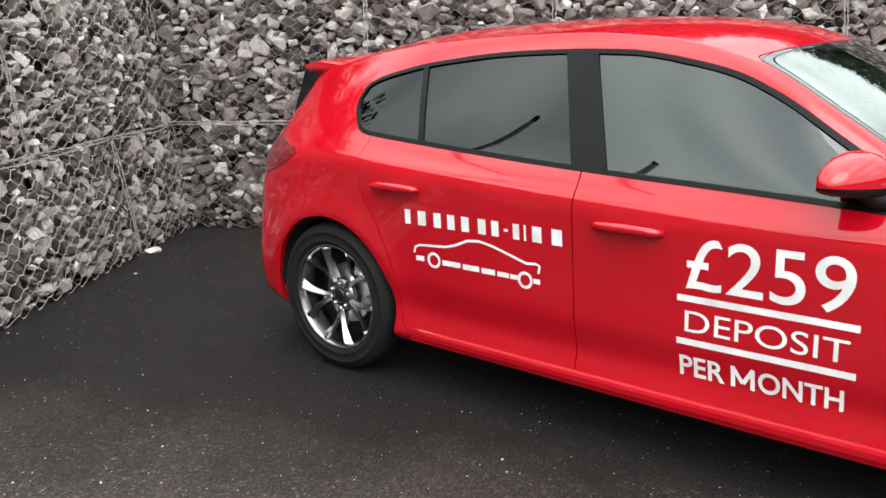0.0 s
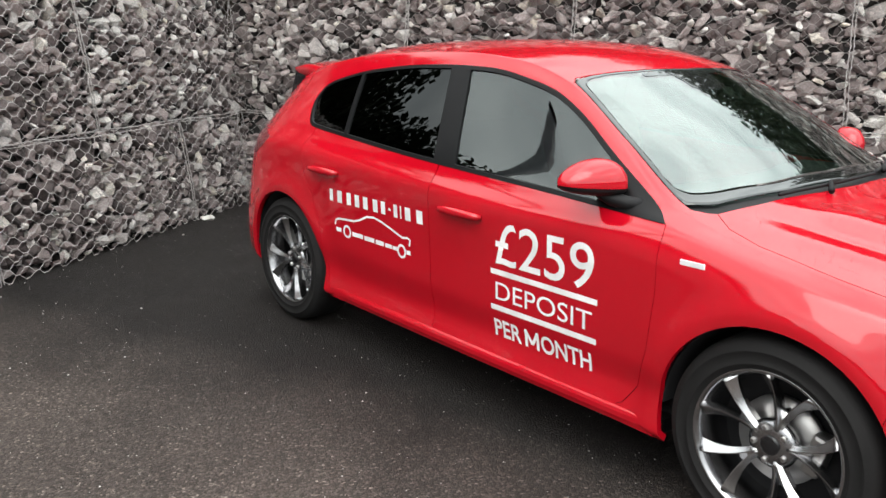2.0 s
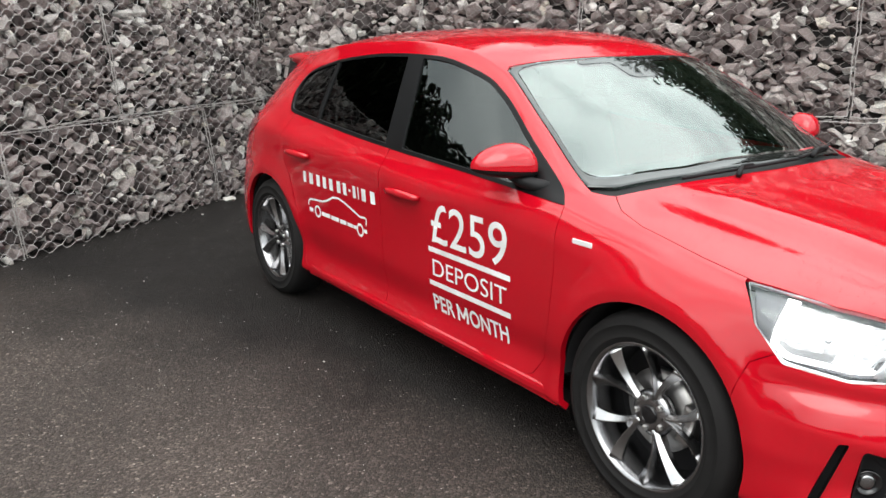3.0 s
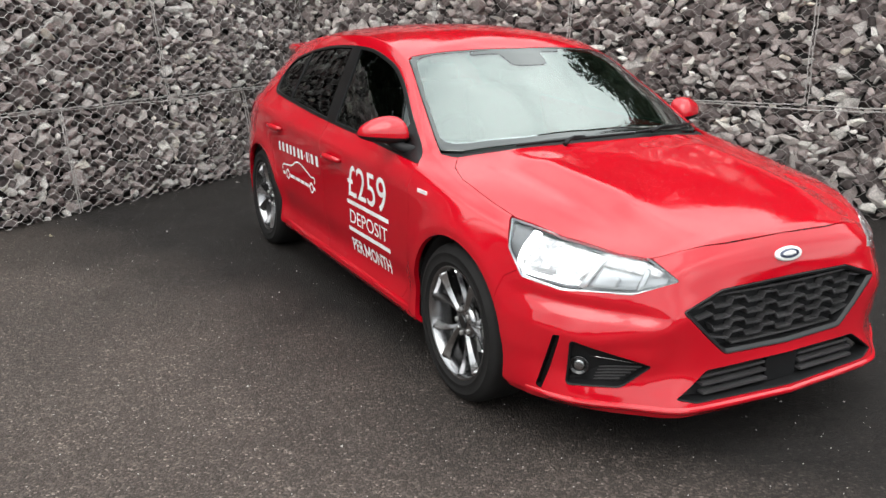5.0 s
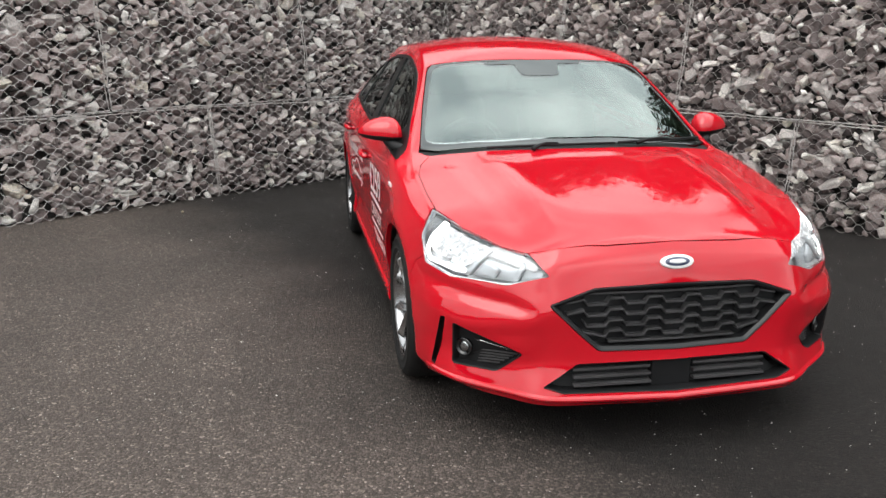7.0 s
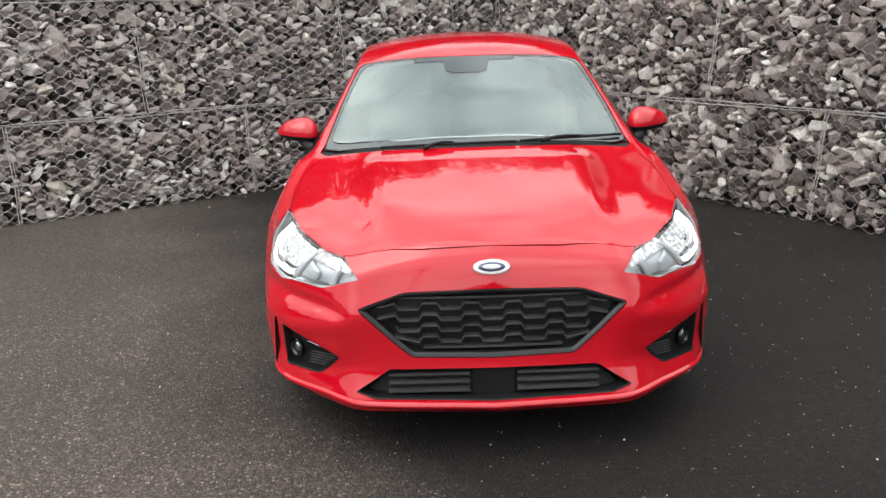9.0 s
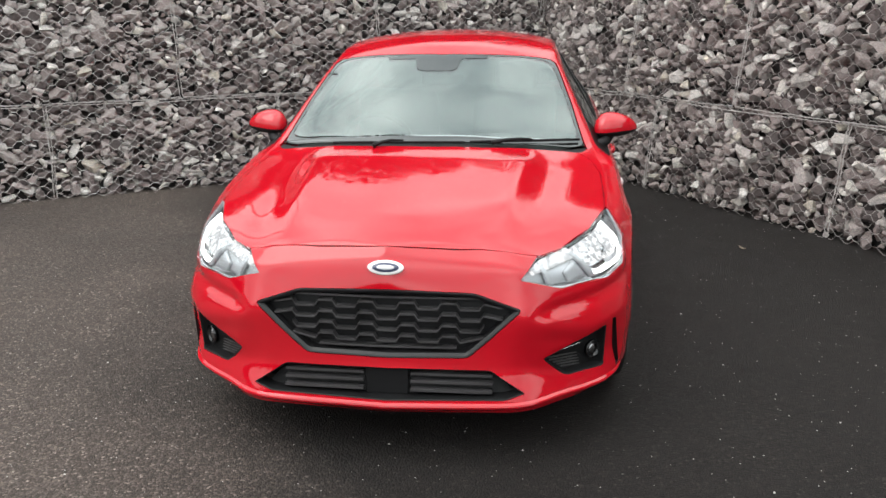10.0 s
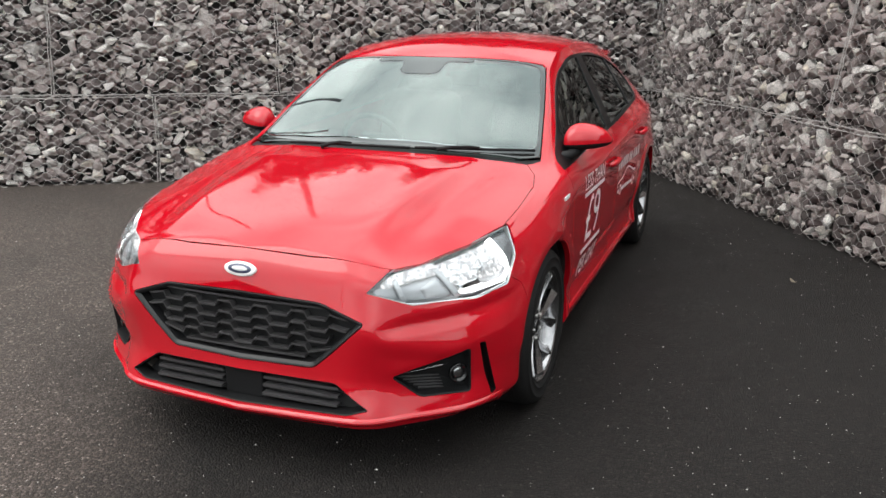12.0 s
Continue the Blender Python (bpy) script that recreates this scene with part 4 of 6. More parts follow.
def lamp_panel(u0, u1, v0, v1, depth, thick, nu=10, nv=4):
    """A curved plate within the headlamp; v0 and v1 are one value, or one for each end."""
    two = lambda v: v if isinstance(v, tuple) else (v, v)
    (a0, a1), (b0, b1) = two(v0), two(v1)
    bm = bmesh.new()

    def at(i, j, d):
        t = i / nu
        lo, hi = a0 + (a1 - a0) * t, b0 + (b1 - b0) * t
        return bm.verts.new(lamp_point(u0 + (u1 - u0) * t, lo + (hi - lo) * j / nv, d))
    f = [[at(i, j, depth) for j in range(nv + 1)] for i in range(nu + 1)]
    b = [[at(i, j, depth + thick) for j in range(nv + 1)] for i in range(nu + 1)]
    for i in range(nu):
        for j in range(nv):
            bm.faces.new((f[i][j], f[i + 1][j], f[i + 1][j + 1], f[i][j + 1]))
            bm.faces.new((b[i][j], b[i][j + 1], b[i + 1][j + 1], b[i + 1][j]))
    for i in range(nu):
        bm.faces.new((f[i][0], b[i][0], b[i + 1][0], f[i + 1][0]))
        bm.faces.new((f[i][nv], f[i + 1][nv], b[i + 1][nv], b[i][nv]))
    for j in range(nv):
        bm.faces.new((f[0][j], f[0][j + 1], b[0][j + 1], b[0][j]))
        bm.faces.new((f[nu][j], b[nu][j], b[nu][j + 1], f[nu][j + 1]))
    bmesh.ops.recalc_face_normals(bm, faces=bm.faces[:])
    return bm


def flip(bm):
    for v in bm.verts:
        v.co.y = -v.co.y
    bmesh.ops.reverse_faces(bm, faces=bm.faces[:])
    return bm


def oriented(p, n):
    """The pose of a thing that sits at p and faces along n (its own z)."""
    return Matrix.Translation(p) @ Vector(n).to_track_quat("Z", "Y").to_matrix().to_4x4()


def turned(bm, profile, m, n=24):
    """A turned solid: a profile of (radius, height) about the z axis of the pose m."""
    rings = [[bm.verts.new(m @ Vector((r * math.cos(2 * math.pi * i / n), r * math.sin(2 * math.pi * i / n), h))) for i in range(n)] for r, h in profile]
    for p, q in zip(rings, rings[1:]):
        for i in range(n):
            j = (i + 1) % n
            bm.faces.new((p[i], p[j], q[j], q[i]))
    bm.faces.new(rings[0][::-1])
    bm.faces.new(rings[-1])


for sd in ("right", "left"):
    fl = flip if sd == "right" else (lambda b: b)
    hl = part("headlamp", fl(pocket("lamp", HEADLAMP, LAMP_DIR, [(.0012, .002), (.004, .006), (.008, .055)], .055, BOWL, car)), BOWL, car, "headlamp with its daytime light on")
    panel("lamp_lens", cut(cut(hull_half(0.001, -0.003, (.6, 3.6)), [prism(inset3(HEADLAMP, 0.002, LAMP_DIR), LAMP_DIR, 0.9, 3.0)], "INTERSECT"), [plan_cut(inset(both_sides(BONNET), -.002))]), LENS, hl, sd, "clear headlamp cover").visible_shadow = False
    part("daytime_light", fl(lamp_panel(0.44, 0.83, (.40, .24), 1.0, 0.024, 0.006, 16, 6)), LAMP, hl, "bright white daytime light", True)
    part("daytime_light", fl(lamp_panel(0.825, 0.865, .08, 1.0, 0.012, 0.008, 3, 10)), BLADE, hl, "bright upright blade of the daytime light", True)
    part("daytime_light", fl(lamp_panel(0.46, 0.86, (.17, .07), (.235, .15), 0.012, 0.008, 14, 2)), BLADE, hl, "bright lower blade of the daytime light", True)
    part("daytime_light", fl(lamp_panel(0.12, 0.46, (.60, .66), .99, 0.020, 0.006, 10, 3)), LAMP, hl, "bright white daytime light", True)
    part("light_strip", fl(lamp_panel(0.04, 0.80, .02, .06, 0.008, 0.006, 16, 2)), CHROME, hl, "chrome strip", True)
    part("lower_bezel", fl(lamp_panel(0.44, 0.80, .065, (.15, .09), 0.018, 0.008, 10, 2)), DARKMETAL, hl, "dark grey lamp bezel", True)
    part("reflector", fl(lamp_panel(0.05, 0.20, .10, .90, 0.038, 0.01)), BOWL, hl, "silver reflector", True)
    part("reflector", fl(lamp_panel(0.22, 0.43, .14, (.64, .72), 0.034, 0.01)), BOWL, hl, "silver reflector", True)
    part("reflector", fl(lamp_panel(0.47, 0.60, (.25, .23), (.38, .36), 0.016, 0.01)), CHROME, hl, "chrome reflector", True)
    part("projector_shroud", fl(lamp_panel(0.20, 0.235, .10, (.80, .84), 0.014, 0.02, 4, 4)), BOWL, hl, "grey lamp shroud", True)
    part("projector_shroud", fl(lamp_panel(0.32, 0.42, (.13, .15), (.40, .62), 0.022, 0.014, 6, 4)), BOWL, hl, "grey lamp shroud", True)
    part("divider", fl(lamp_panel(0.43, 0.455, .12, .80, 0.012, 0.02, 3, 6)), BOWL, hl, "silver divider between the light chambers", True)
    part("marker_panel", fl(lamp_panel(0.87, 0.985, .04, .97, 0.016, 0.02)), SMOKE, hl, "grey rear end of the lamp", True)
    for u, v, r in ((.66, .50, .013),):
        bm = bmesh.new()
        turned(bm, [(r, -0.004), (r * 1.06, 0.002), (r * .86, 0.005), (r * .8, 0.0), (r * .6, 0.004), (r * .2, 0.006)], oriented(lamp_point(u, v, 0.022), LAMP_DIR), 28)
        part("projector", fl(bm), CHROME, hl, "chrome projector lens", True)
    fog = part("fog_lamp_recess", fl(pocket("fog", FOG, FOG_DIR, [(.001, .0), (.006, .002), (.010, .034)], .034, BLACK, car)), BLACK, car, "black fog lamp recess")
    part("air_slit", fl(pocket("slit", SLIT, (.45, .88, 0), [(.001, .0), (.003, .03)], .03, BLACK, car)), BLACK, car, "black air slit")
    bm = bmesh.new()
    turned(bm, [(0.034, -0.012), (0.036, 0.004), (0.030, 0.006), (0.028, 0.0)], oriented((1.968, .735, .352), FOG_DIR), 28)
    fb = part("fog_bezel", fl(bm), GLOSS, fog, "", True)
    bm = bmesh.new()
    turned(bm, [(0.022, -0.006), (0.022, 0.0), (0.015, 0.003), (0.006, 0.004)], oriented((1.968, .735, .352), FOG_DIR), 24)
    part("fog_light", fl(bm), ALLOY_D, fog, "silvery fog light", True)
    bm = bmesh.new()
    e = Vector(FOG_DIR).normalized()
    tube(bm, [Vector((1.935, .755, .387)), Vector((2.0, .68, .385)), Vector((2.095, .555, .366))], 0.0022, 6)
    part("trim_strip", fl(bm), CHROME, fog, "thin bright strip", True)
    for k in range(5):
        bm = bmesh.new()
        z = .352 - k * .012
        a, b = Vector((2.0 - k * .004, .672 + k * .004, z - .004)), Vector((2.09 - k * .011, .560 + k * .014, z + .006))
        tube(bm, [a, a.lerp(b, .5) + Vector((.004, .003, .002)), b], 0.0035, 5)
        part("fin", fl(bm), SATIN, fog)

# the grille's honeycomb bars: rows of a stepped wave
CORE = inset([(y, z) for y, z in GRILLE], 0.016)


def ribbon(bm, pts, depth, tall):
    """A thin bar of the given height that runs through points and reaches back along x."""
    rows = []
    for p in pts:
        x, y, z = p
        rows.append([bm.verts.new(q) for q in ((x, y, z - tall / 2), (x, y, z + tall / 2), (x - depth, y, z + tall / 2), (x - depth, y, z - tall / 2))])
    for p, q in zip(rows, rows[1:]):
        for k in range(4):
            l = (k + 1) % 4
            bm.faces.new((p[k], p[l], q[l], q[k]))
    bm.faces.new(rows[0][::-1])
    bm.faces.new(rows[-1])
    bmesh.ops.recalc_face_normals(bm, faces=bm.faces[:])


PITCH = 0.147
for r in range(6):
    z0 = 0.600 - r * 0.0405
    pts = []
    for k in range(-5, 6):
        c = k * PITCH
        for dy, dz in ((-.048, .021), (-.034, 0), (.034, 0), (.048, .021)):
            y = c + dy
            pts.append((y, z0 + dz if abs(y) < 0.36 else z0 + .012 - (abs(y) - .36) * .04))
    inside = [p for p in pts if in_poly((abs(p[0]), p[1]), CORE)]
    run = []
    for p in inside:
        if not in_poly((abs(p[0]), p[1]), CORE):
            continue
        run.append((front_x(p[0], p[1]) - 0.016, p[0], p[1]))
    if len(run) > 2:
        bm = bmesh.new()
        ribbon(bm, run, 0.03, 0.0068)
        part("grille_bar", bm, SATIN, front_grille)
for z in (0.322, 0.295, 0.266):
    for s in (-1, 1):
        bm = bmesh.new()
        ribbon(bm, [(front_x(y, z) - 0.018, s * y, z - y * .01) for y in np.linspace(.085, .375, 10)], 0.03, 0.009)
        part("slat", bm, SATIN, intake)
bm = bmesh.new()
add_box(bm, (2.180, 0, .290), (0.03, 0.155, 0.105), 0.006)
part("sensor_cover", bm, BLACK, intake, "plain black sensor cover")

# the oval badge, its sign left plain
bm = bmesh.new()
bx, bz = front_x(0, .706), .706
bn = hull_normal((bx, 0, bz))[0]


def oval(bm, a, b, h0, h1, n=40):
    up = bn.cross(Vector((0, 1, 0))).normalized()
    mid = Vector((bx, 0, bz))
    rings = []
    for s, h in ((1.0, h0), (1.0, h1 * .6), (.94, h1), (0.0, h1)):
        rings.append([bm.verts.new(mid + bn * h + Vector((0, 1, 0)) * a * s * math.cos(2 * math.pi * i / n) + up * b * s * math.sin(2 * math.pi * i / n)) for i in range(n)] if s else None)
    for p, q in zip(rings, rings[1:]):
        if q is None:
            bm.faces.new(p)
        else:
            for i in range(n):
                bm.faces.new((p[i], p[(i + 1) % n], q[(i + 1) % n], q[i]))
    bmesh.ops.recalc_face_normals(bm, faces=bm.faces[:])


oval(bm, .064, .026, -.004, .006)
SILVER = plain("satin_silver", (0.86, 0.86, 0.86), rough=0.42, metal=0.1)
badge = part("badge", bm, SILVER, car, "oval silver badge", True)
bm = bmesh.new()
oval(bm, .049, .0175, .004, .0075)
part("badge_field", bm, BLUE, badge, "dark blue oval", True)
bm = bmesh.new()
oval(bm, .033, .0085, .006, .0085)
part("badge_mark", bm, SILVER, badge, "pale bar", True)

# ---- wheels ----
def make_wheel(m, label):
    """One wheel, its outer face towards -y before the pose m: tyre, rim, five split spokes, bolts and brake."""
    holder = new("wheel")
    holder.parent = car
    holder.matrix_world = m
    holder["label"] = label
    bm = bmesh.new()
    lathe(bm, [(.226, -.098), (.238, -.108), (.246, -.1105), (.247, -.1125), (.252, -.1130), (.253, -.1120), (.266, -.1130), (.284, -.1118), (.285, -.1130), (.289, -.1125), (.290, -.1105), (.307, -.104), (.317, -.092), (.3235, -.07), (.325, -.03), (.325, .03),
               (.3235, .07), (.315, .095), (.288, .108), (.24, .104), (.222, .09), (.222, -.085), (.226, -.098)], 72)
    tyre = part("tyre", bm, TYRE, holder, "black road tyre", True)
    for k in (-.055, -.018, .018, .055):
        bm = bmesh.new()
        lathe(bm, [(.3252, k - .003), (.3264, k), (.3252, k + .003)], 72)
        part("tread_rib", bm, TYRE, tyre)
    bm = bmesh.new()
    lathe(bm, [(.232, -.094), (.236, -.100), (.232, -.105), (.225, -.102), (.217, -.090), (.212, -.06), (.205, -.03), (.200, .03), (.213, .085), (.222, .088), (.226, .08),
               (.21, .03), (.215, -.03), (.226, -.085), (.232, -.094)], 72)
    part("rim", bm, ALLOY_D, holder, "dark silver alloy rim", True)
    bm = bmesh.new()
    turned(bm, [(.030, -.02), (.030, .004), (.027, .007), (.010, .008)], Matrix.Translation((0, -.066, 0)) @ Matrix.Rotation(radians(90), 4, "X"), 28)
    part("centre_cap", bm, GLOSS, holder, "black centre cap", True)
    bm = bmesh.new()
    turned(bm, [(.074, -.03), (.076, -.01), (.058, .004), (.034, .006)], Matrix.Translation((0, -.06, 0)) @ Matrix.Rotation(radians(90), 4, "X"), 40)
    part("hub", bm, ALLOY_D, holder, "", True)
    spoke_me = None
    for k in range(5):
        if spoke_me is None:
            bm = bmesh.new()
            for s in (-1, 1):
                # a blade: a ridge in front, dark flanks behind, that ends in a point at the rim
                rows = []
                for i in range(13):
                    t = i / 12
                    r = .050 + .170 * t
                    an = radians(90) + s * radians(4.5 + 12.5 * t ** 1.15)
                    y = -.064 - .034 * t ** 1.5
                    c = Vector((r * math.cos(an), 0, r * math.sin(an)))
                    tg = Vector((-math.sin(an), 0, math.cos(an))) * s
                    inner_w, outer_w = .011 - .005 * t, .010 + .004 * t + .026 * t ** 3
                    rows.append([bm.verts.new(c - tg * inner_w + Vector((0, y + .016, 0))), bm.verts.new(c - tg * inner_w * .45 + Vector((0, y - .003, 0))),
                                 bm.verts.new(c - tg * inner_w * .1 + Vector((0, y - .003, 0))), bm.verts.new(c + tg * outer_w + Vector((0, y + .006 + .010 * t, 0))),
                                 bm.verts.new(c + tg * outer_w * .8 + Vector((0, y + .034, 0))), bm.verts.new(c - tg * inner_w * .8 + Vector((0, y + .036, 0)))])
                for p, q in zip(rows, rows[1:]):
                    for a in range(6):
                        b = (a + 1) % 6
                        bm.faces.new((p[a], p[b], q[b], q[a]))
                for p, q in zip(rows, rows[1:]):
                    for a, b in zip(p, q):
                        bm.edges.get((a, b)).smooth = False
                bm.faces.new(rows[0])
                bm.faces.new(rows[-1])
            # the web that joins both blades near the hub
            v = [bm.verts.new(p) for p in ((-.012, -.060, .05), (.012, -.060, .05), (.022, -.062, .105), (0, -.058, .122), (-.022, -.062, .105))]
            w = [bm.verts.new(p.co + Vector((0, .03, 0))) for p in v]
            bm.faces.new(v)
            bm.faces.new(w[::-1])
            for i in range(5):
                bm.faces.new((v[i], w[i], w[(i + 1) % 5], v[(i + 1) % 5]))
            bmesh.ops.recalc_face_normals(bm, faces=bm.faces[:])
            ob = part("spoke", bm, ALLOY_S, holder, "split alloy spoke, dark silver", True)
            spoke_me = ob.data
        else:
            ob = new("spoke", spoke_me)
            ob.parent = holder
            ob["label"] = "split alloy spoke, dark silver"
        ob.matrix_basis = Matrix.Rotation(radians(72 * k), 4, "Y")
    for k in range(5):
        bm = bmesh.new()
        a = radians(72 * k + 126)
        turned(bm, [(.010, -.012), (.010, .006), (.007, .010)], Matrix.Translation((.052 * math.cos(a), -.064, .052 * math.sin(a))) @ Matrix.Rotation(radians(90), 4, "X"), 6)
        part("wheel_bolt", bm, STEEL, holder, "steel wheel bolt")
    bm = bmesh.new()
    lathe(bm, [(.06, -.012), (.132, -.012), (.132, .01), (.06, .01), (.06, -.012)], 48)
    part("brake_disc", bm, STEEL, holder, "steel brake disc", True)
    bm = bmesh.new()
    add_box(bm, (.115, -.015, .03), (.055, .06, .13), .012)
    part("brake_caliper", bm, STEEL, holder, "steel brake caliper")
    bm = bmesh.new()
    lathe(bm, [(.001, .03), (.205, .03), (.205, .06), (.001, .06)], 40)
    part("backing_plate", bm, BLACK, holder)
    return holder


for ax, spin in ((AXLE_F, 14), (AXLE_R, 40)):
    for sd in (-1, 1):
        m = Matrix.Translation((ax, sd * .785, HUB_Z)) @ Matrix.Rotation(0 if sd < 0 else math.pi, 4, "Z") @ Matrix.Rotation(radians(spin), 4, "Y")
        make_wheel(m, "front wheel" if ax > 0 else "rear wheel")
        bm = bmesh.new()
        n, rows = 40, []
        for i in range(n + 1):
            a = radians(2 + 176 * i / n)
            rows.append([bm.verts.new((ax + r * math.cos(a), sd * y, HUB_Z + r * math.sin(a))) for y, r in ((.868, .358), (.868, .368), (.50, .368), (.50, .358))])
        for p, q in zip(rows, rows[1:]):
            for a in range(4):
                bm.faces.new((p[a], p[(a + 1) % 4], q[(a + 1) % 4], q[a]))
        bmesh.ops.recalc_face_normals(bm, faces=bm.faces[:])
        part("arch_liner", bm, BLACK, car, "black wheel arch liner", True)
        bm = bmesh.new()
        add_box(bm, (ax, sd * .48, .42), (.74, .03, .56))
        part("arch_back", bm, BLACK, car)
bm = bmesh.new()
vs = [(2.10, .40), (2.0, .60), (1.75, .78), (1.72, .45), (.98, .45), (.95, .80), (-.95, .80), (-.98, .45), (-1.72, .45), (-1.78, .72), (-2.0, .5)]
a = [bm.verts.new((x, y, .19)) for x, y in vs + [(x, -y) for x, y in vs[::-1]]]
b = [bm.verts.new((v.co.x, v.co.y, .24)) for v in a]
bm.faces.new(a)
bm.faces.new(b[::-1])
for i in range(len(a)):
    bm.faces.new((a[i], b[i], b[(i + 1) % len(a)], a[(i + 1) % len(a)]))
bmesh.ops.recalc_face_normals(bm, faces=bm.faces[:])
part("underbody", bm, BLACK, car, "dark underbody")


# ---- mirrors, handles, wipers ----
def door_mirror(sd, door):
    """A mirror cap on a black arm, made for the left and flipped for the right."""
    fl = flip if sd == "right" else (lambda b: b)
    bm = bmesh.new()
    nu, nv = 28, 18
    c = Vector((.692, .890, .988))
    grid = []
    for i in range(nu):
        a = 2 * math.pi * i / nu
        row = []
        for j in range(nv + 1):
            f = math.pi * j / nv
            sx, cx = math.sin(f), math.cos(f)
            pw = lambda v, e: math.copysign(abs(v) ** e, v)
            # f runs from the inner end (towards the door) to the outer tip
            y = -.108 * pw(cx, .8)
            tip = (y + .108) / .216
            dome = max(0, 1 - tip ** 2.4) ** .62 * max(0, 1 - (1 - tip) ** 7) ** .5
            tray = max(0, 1 - tip ** 3.5) ** .5 * max(0, 1 - (1 - tip) ** 7) ** .5
            sa, ca = math.sin(a), math.cos(a)
            zz = .094 * dome * pw(sa, .9) if sa > 0 else .036 * tray * pw(sa, .7)
            xx = max((.095 - .02 * tip) * tray * pw(ca, .85), -.035 * min(1, tray * 2))
            row.append(bm.verts.new(c + Vector((xx - .055 * tip, y, zz + .012 * tip))))
        grid.append(row)
    for i in range(nu):
        for j in range(nv):
            k = (i + 1) % nu
            bm.faces.new((grid[i][j], grid[k][j], grid[k][j + 1], grid[i][j + 1]))
    bmesh.ops.remove_doubles(bm, verts=bm.verts[:], dist=1e-5)
    bmesh.ops.recalc_face_normals(bm, faces=bm.faces[:])
    low = bm.copy()
    bmesh.ops.bisect_plane(bm, geom=bm.verts[:] + bm.edges[:] + bm.faces[:], plane_co=(0, .89, .990), plane_no=(0, .06, -1), clear_outer=True)
    bmesh.ops.bisect_plane(low, geom=low.verts[:] + low.edges[:] + low.faces[:], plane_co=(0, .89, .988), plane_no=(0, -.06, 1), clear_outer=True)
    cap = part("mirror_cap", fl(bm), PAINT, door, "red door mirror cap", True)
    part("mirror_base", fl(low), BLACK, door, "black lower half of the mirror", True)
    bm = bmesh.new()
    tube(bm, [(.69, .865, .975), (.72, .845, .952), (.77, .825, .940), (.815, .775, .932)], [.024, .025, .025, .022], 10)
    part("mirror_arm", fl(bm), BLACK, door, "black mirror arm", True)
    bm = bmesh.new()
    n = 24
    vs = [bm.verts.new((.625, .880 + .085 * math.cos(2 * math.pi * i / n), 1.008 + .038 * math.sin(2 * math.pi * i / n))) for i in range(n)]
    vb = [bm.verts.new((v.co.x + .01, v.co.y, v.co.z)) for v in vs]
    bm.faces.new(vs)
    bm.faces.new(vb[::-1])
    for i in range(n):
        bm.faces.new((vs[i], vb[i], vb[(i + 1) % n], vs[(i + 1) % n]))
    part("mirror_glass", fl(bm), CHROME, door, "mirror glass")


def door_handle(sd, door, x0, x1, z):
    fl = flip if sd == "right" else (lambda b: b)
    bm = bmesh.new()
    pts, rad = [], []
    for i in range(13):
        t = i / 12
        x = x0 + (x1 - x0) * t
        pts.append((x, side_y(x, z) + .004 + .024 * math.sin(math.pi * min(1, max(0, t))) ** .35, z + .004 * math.sin(math.pi * t)))
        rad.append(.011 + .006 * math.sin(math.pi * t) ** .5 if 0 < i < 12 else .009)
    tube(bm, pts, rad, 10)
    part("door_handle", fl(bm), PAINT, door, "red pull handle", True)
    bm = bmesh.new()
    n = 28
    xm = x0 + (x1 - x0) * .58
    rings = []
    for s, o in ((1.0, .0015), (.7, .0018), (.0, .0018)):
        rings.append([bm.verts.new((xm + .062 * s * math.cos(2 * math.pi * i / n), side_y(xm + .062 * s * math.cos(2 * math.pi * i / n), z + .008 + .034 * s * math.sin(2 * math.pi * i / n)) + o, z + .008 + .034 * s * math.sin(2 * math.pi * i / n))) for i in range(n)])
    for p, q in zip(rings, rings[1:]):
        for i in range(n):
            bm.faces.new((p[i], p[(i + 1) % n], q[(i + 1) % n], q[i]))
    bmesh.ops.remove_doubles(bm, verts=bm.verts[:], dist=1e-5)
    bmesh.ops.recalc_face_normals(bm, faces=bm.faces[:])
    for f in bm.faces:
        if f.normal.y < 0:
            f.normal_flip()
    part("handle_cup", fl(bm), PAINT, door, "", True)


for sd in ("right", "left"):
    door_mirror(sd, doors["f", sd])
    door_handle(sd, doors["f", sd], -.085, .160, .801)
    door_handle(sd, doors["r", sd], -1.065, -.818, .845)
    fl = flip if sd == "right" else (lambda b: b)
    bm = bmesh.new()
    add_box(bm, (1.075, side_y(1.075, .812) + .001, .812), (.085, .006, .017), .002)
    part("wing_badge", fl(bm), SILVER, car, "small bright wing badge")


def screen_point(x, y, o):
    q = Vector((x, y, top_z(x, y)))
    return q + hull_normal(q)[0] * o


for a, pv, b in (((1.075, -.44), (1.13, -.14), (1.098, .18)), ((1.09, .20), (1.06, .40), (.905, .70))):
    w = new("wiper")
    w.parent = car
    w["label"] = "black windscreen wiper"
    bm = bmesh.new()
    n = 9
    pts = [screen_point(a[0] + (b[0] - a[0]) * i / n + .022 * math.sin(math.pi * i / n), a[1] + (b[1] - a[1]) * i / n, .012) for i in range(n + 1)]
    tube(bm, pts, .0065, 6)
    part("blade", bm, BLACK, w, "", True)
    bm = bmesh.new()
    mid = pts[n // 2]
    root = screen_point(pv[0] + .02, pv[1] - .10, .012)
    tube(bm, [root, (root + mid) / 2 + Vector((0, 0, .008)), mid + Vector((.0, 0, .009)), mid + Vector((0, .06, .008))], [.011, .009, .007, .006], 6)
    part("arm", bm, BLACK, w, "", True)

